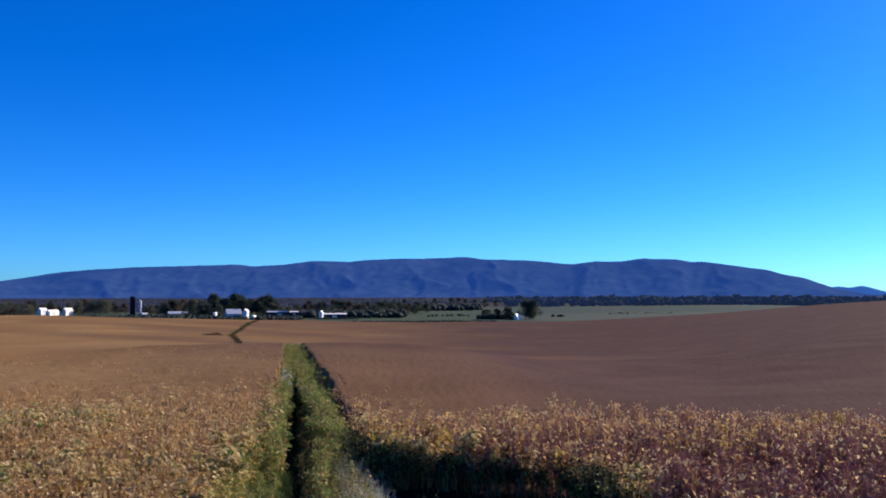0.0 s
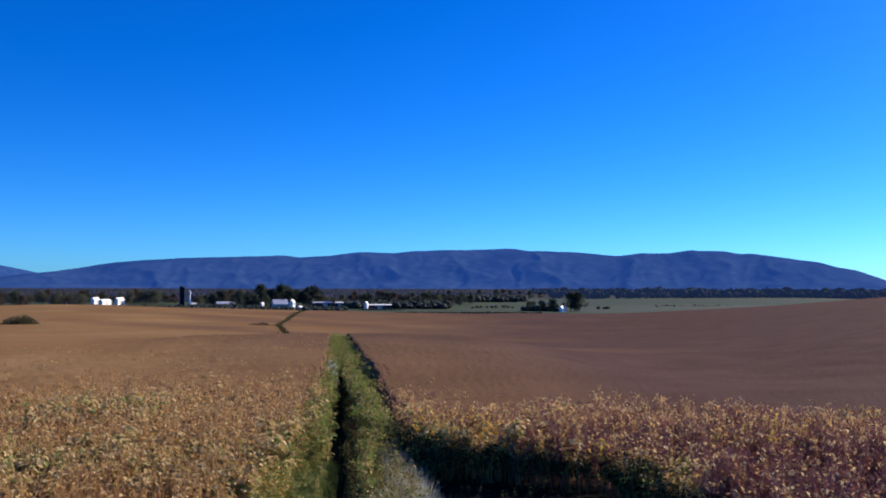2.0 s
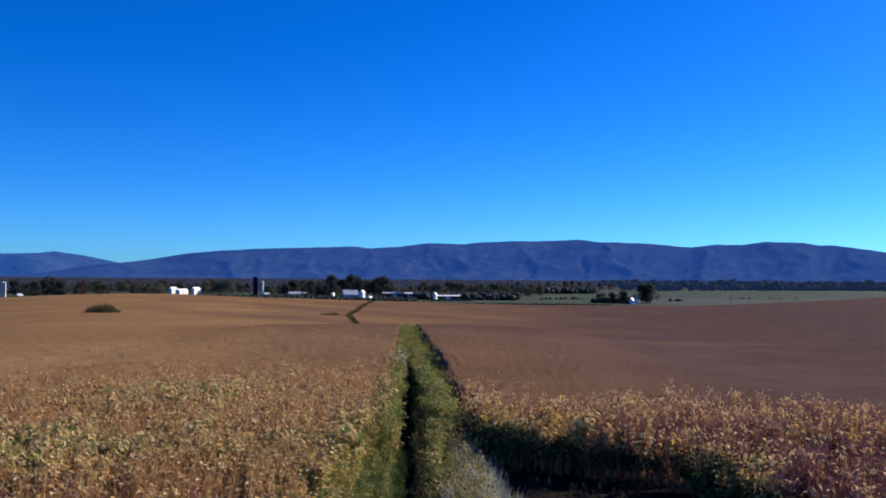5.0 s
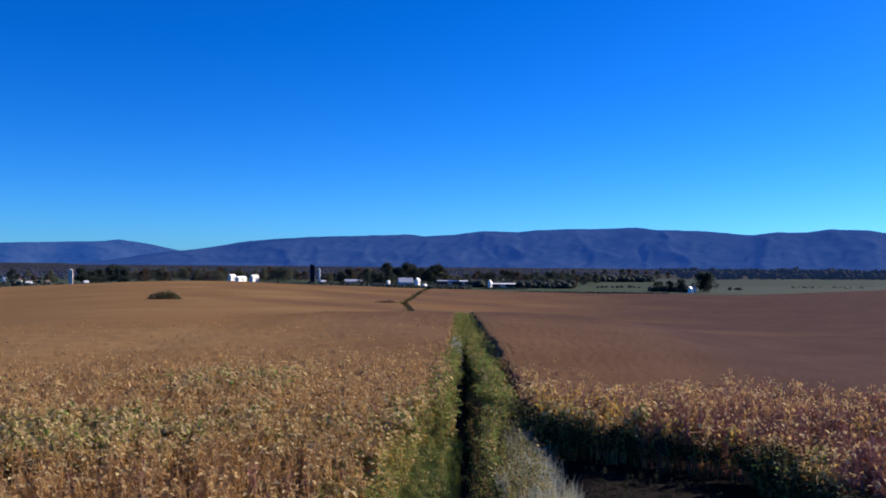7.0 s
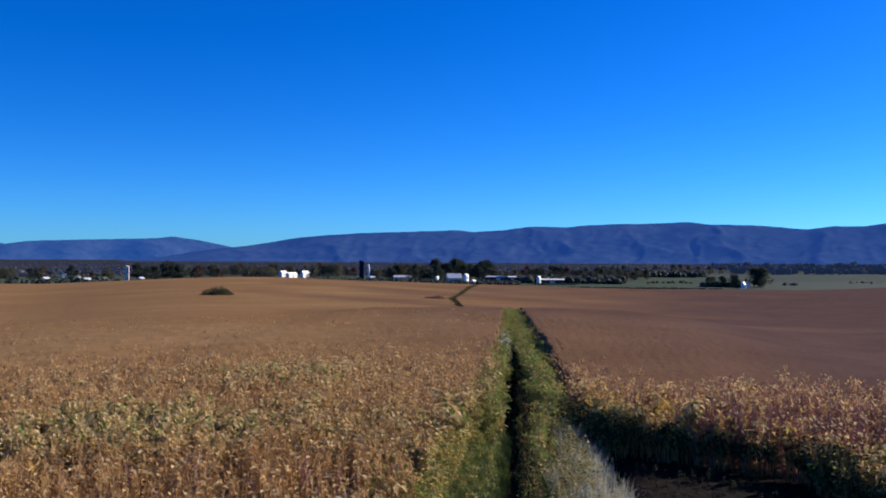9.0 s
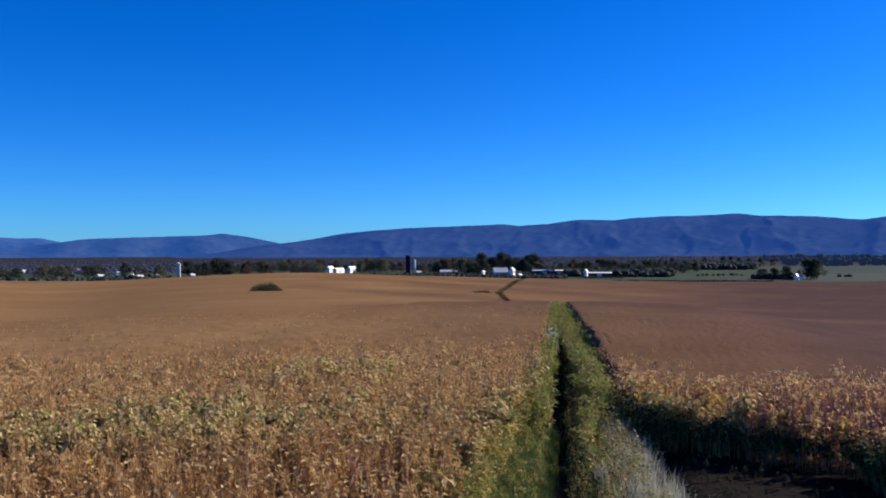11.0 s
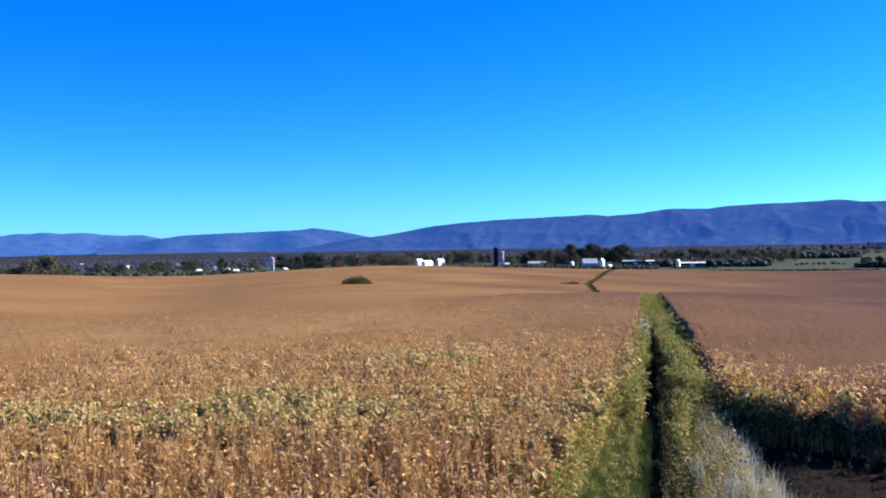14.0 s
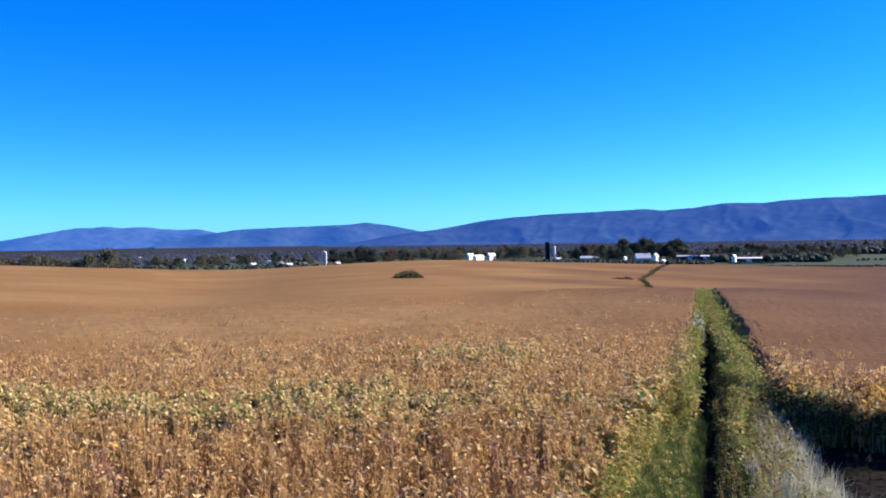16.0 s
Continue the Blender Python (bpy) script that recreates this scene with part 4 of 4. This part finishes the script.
woods("autumn_hedge", [(-34, -24.2, 540, 600, 260, 4.2), (-36.5, -34.5, 560, 600, 30, 4.0)], [RUST, RUST, LEAF_C], 9, "reddish-brown autumn hedge along the field's far edge")

# ---- farm buildings ----


def windows(ob, w, d, rows, cols, z0=1.0, storey=2.8, sides=(-1, 1), size=(0.9, 1.4)):
    for side in sides:
        for j in range(rows):
            for i in range(cols):
                cx = -w / 2 + w * (i + 1) / (cols + 1)
                win = part("window", box(bmesh.new(), cx, side * (d / 2 + 0.03), z0 + storey * j, size[0] + 0.2, 0.10, size[1] + 0.2), WHITE, ob)
                part("pane", box(bmesh.new(), cx, side * (d / 2 + 0.07), z0 + storey * j + 0.1, size[0], 0.06, size[1]), GLASS, win)


def house(r, az, turn, w, d, eave, rise, wall, roof, label, category="house", rows=2, cols=3, chimney=True, name="house", wing=None):
    x, y = polar(r, az)
    ob = thing(name, x, y, float(ground(x, y)) - 0.2, turn - az, label, category)
    part("wall", gable(bmesh.new(), w, d, eave, eave + rise), wall, ob)
    for side in (-1, 1):
        part("roof", slope(bmesh.new(), w, d, eave, eave + rise, side), roof, ob)
    if rows:
        windows(ob, w, d, rows, cols)
        door = part("door", box(bmesh.new(), w * 0.08, -(d / 2 + 0.05), 0.2, 1.0, 0.12, 2.1), SHINGLE, ob)
        part("handle", box(bmesh.new(), w * 0.08 + 0.38, -(d / 2 + 0.13), 1.2, 0.06, 0.06, 0.14), TIN, door)
    else:
        door = part("barn_door", box(bmesh.new(), 0, -(d / 2 + 0.06), 0.2, min(4, w * 0.4), 0.12, min(3.6, eave * 0.8)), CREAM, ob)
        part("rail", box(bmesh.new(), 0, -(d / 2 + 0.08), min(3.6, eave * 0.8) + 0.22, min(5, w * 0.6), 0.12, 0.12), TIN, door)
    if chimney:
        part("chimney", box(bmesh.new(), w * 0.3, 0, eave + rise - 0.6, 0.7, 0.7, 1.7, 0.03), BRICK, ob)
    return ob


def silo(r, az, rad, height, mat, cap, label):
    x, y = polar(r, az)
    ob = thing("silo", x, y, float(ground(x, y)) - 0.2, 0, label, "silo")
    bm = bmesh.new()
    bmesh.ops.create_cone(bm, cap_ends=True, segments=28, radius1=rad, radius2=rad, depth=height, matrix=Matrix.Translation((0, 0, height / 2)))
    part("drum", bm, mat, ob)
    bm = bmesh.new()
    bmesh.ops.create_uvsphere(bm, u_segments=24, v_segments=12, radius=rad + 0.06, matrix=Matrix.LocRotScale((0, 0, height), None, (1, 1, 0.55)))
    bmesh.ops.delete(bm, geom=[q for q in bm.verts if q.co.z < height - 0.1], context="VERTS")
    part("dome", bm, cap, ob)
    for k in range(1, int(height / 1.5)):
        bm = bmesh.new()
        bmesh.ops.create_cone(bm, cap_ends=True, segments=28, radius1=rad + 0.04, radius2=rad + 0.04, depth=0.10, matrix=Matrix.Translation((0, 0, k * 1.5)))
        part("hoop", bm, mat, ob)
    chute = part("chute", box(bmesh.new(), rad + 0.35, -0.2, 0, 0.8, 0.9, height - 0.5), cap, ob, "narrow filler chute")
    part("chute_cap", box(bmesh.new(), rad + 0.35, -0.2, height - 0.5, 1.0, 1.1, 0.5, 0.1), cap, chute)
    return ob


# the white farm with its barns
house(900, -24.8, 62, 11, 3.6, 4.8, 1.9, WHITE, WHITE, "white barn with a white metal roof beside trees", "barn", 0, 0, False, "barn")
house(880, -24.25, 60, 16, 4, 3.8, 1.7, WHITE, WHITE, "low white farm shed with a white roof", "shed", 0, 0, False, "shed")
house(870, -23.4, 62, 13, 3.4, 5.4, 1.9, WHITE, WHITE, "tall white barn showing its bright gable end", "barn", 0, 0, False, "barn")
house(905, -26.0, 0, 16, 8, 4.4, 2.2, CREAM, SHINGLE, "long low grey shed beside the white barns", "shed", 0, 0, False, "shed")
silo(820, -19.72, 1.95, 17.4, BLUE, BLUE, "tall dark blue enamel silo with a domed cap")
silo(815, -19.28, 0.7, 14.2, CREAM, WHITE, "slim pale grey silo with a white cap")
house(812, -19.0, 30, 5, 4, 2.4, 1.2, CREAM, TIN, "small pale shed at the foot of the silos", "shed", 0, 0, False, "shed")
house(800, -17.0, 5, 16, 7, 3.2, 1.6, CREAM, TIN, "long low shed with a grey metal roof", "shed", 0, 0, False, "shed")
house(760, -14.72, 72, 5, 1.9, 4.4, 0.8, WHITE, WHITE, "tiny white outbuilding in front of dark trees", "shed", 0, 0, False, "shed")
# the farmhouse at the lane's end
house(745, -13.6, 12, 12, 9, 4.6, 3.6, CREAM, TIN, "large pale farmhouse with a grey roof", "house", 1, 4)
house(735, -12.8, 74, 7, 3.0, 6.6, 1.8, WHITE, WHITE, "white farmhouse wing with a bright gable", "house", 2, 2, False)
house(728, -12.32, 72, 7, 3, 2.6, 1.0, WHITE, WHITE, "low white lean-to beside the farmhouse", "shed", 0, 0, False, "shed")
house(790, -9.75, 4, 7, 4, 5.0, 0.8, DARK_WALL, WHITE, "small dark shed with a white roof among trees", "shed", 0, 0, False, "shed")
house(800, -10.7, 8, 22, 6, 4.6, 0.9, DARK_WALL, TIN, "long dark shed with a pale metal roof among trees", "shed", 0, 0, False, "shed")
house(780, -8.9, 0, 9, 7, 5.0, 2.0, CREAM, SHINGLE, "dark-roofed farm building among trees", "house", 1, 3)
house(765, -7.15, 6, 21, 7, 3.9, 0.8, DARK_WALL, WHITE, "long barn with a pale metal roof", "barn", 0, 0, False, "barn")
house(752, -8.0, 78, 6, 2.6, 5.4, 1.8, WHITE, WHITE, "white gabled end building of the long barn", "barn", 0, 0, False, "barn")
house(690, 4.95, 70, 11, 2.6, 3.2, 1.6, WHITE, TIN, "small white house under tall trees", "house", 1, 2)
# pale silo and the village
silo(760, -34.4, 1.45, 13.6, CONCRETE, CONCRETE, "tall pale concrete silo beside dark trees")
house(750, -33.55, 40, 4, 3, 4.0, 1.2, CREAM, TIN, "small pale shed beside the concrete silo", "shed", 0, 0, False, "shed")
house(600, -30.35, 55, 3, 3, 5.0, 1.0, WHITE, WHITE, "tiny white shed at the field's edge", "shed", 0, 0, False, "shed")
house(860, -27.0, 0, 12, 6, 4.6, 1.8, CREAM, SHINGLE, "low grey farm shed among trees", "shed", 0, 0, False, "shed")
for az, r, turn, w, e in VILLAGE:
    house(r, az, 56 + turn * 0.3, w * 0.75, 3.0, e * 0.62, 1.2, WHITE, TIN if w == 9 else SHINGLE, "white village house half hidden by trees", "house", 1, 2)["group"] = "village houses"

# ---- in the field ----


def bush(name, x, y, w, d, h, z, mats, seed, label, count=5200, leaf=0.15):
    rng = np.random.RandomState(seed)
    ob = thing(name, x, y, z, 0, label, "bush")
    bm = bmesh.new()
    for k in range(9):
        a = k * 0.7
        tube(bm, (0.1 * math.cos(a), 0.1 * math.sin(a), -0.1), (w * 0.36 * math.cos(a), d * 0.36 * math.sin(a), h * rng.uniform(0.4, 0.75)), 0.035, 0.01, 5)
    part("branch", bm, BARK, ob)
    p = Pattern()
    for _ in range(count):
        q = rng.normal(0, 1, 3)
        q = q / np.linalg.norm(q) * rng.uniform(0.35, 1.05) ** 0.5
        lump = 1 + 0.07 * math.sin(3 * math.atan2(q[1], q[0]) + seed) + 0.04 * math.sin(7 * q[0])
        c = (q[0] * w / 2 * lump, q[1] * d / 2 * lump, abs(q[2]) * h * lump)
        p.leaf(c, rng.normal(0, 1, 3), leaf * rng.uniform(0.7, 1.4), leaf * 0.8, leaf * 0.2, rng.randint(len(mats)))
    v, f, m = p.done()
    fol = new("foliage", mesh_of("foliage", v, f, mats, m))
    fol.parent = ob
    return ob


x, y = polar(116, -28.85)
bush("bush", x, y, 5.0, 3.6, 1.75, float(ground(x, y)), [BUSH, BUSH, LEAF_B], 3, "low rounded dark green bush in the brown crop")
x, y = polar(125, -14.75)
bush("hollow_brush", x, y, 4.4, 1.8, 1.15, float(ground(x, y)), [LEAF_C, BARK], 4, "dark low brush in a hollow of the crop", 1500, 0.14)
x, y = polar(23.2, -10.3)
bush("dry_weed", x, y, 0.55, 0.45, 1.0, float(ground(x, y)), [ASH, ASH, HAY], 5, "pale grey dried weed at the edge of the lane", 360, 0.06)
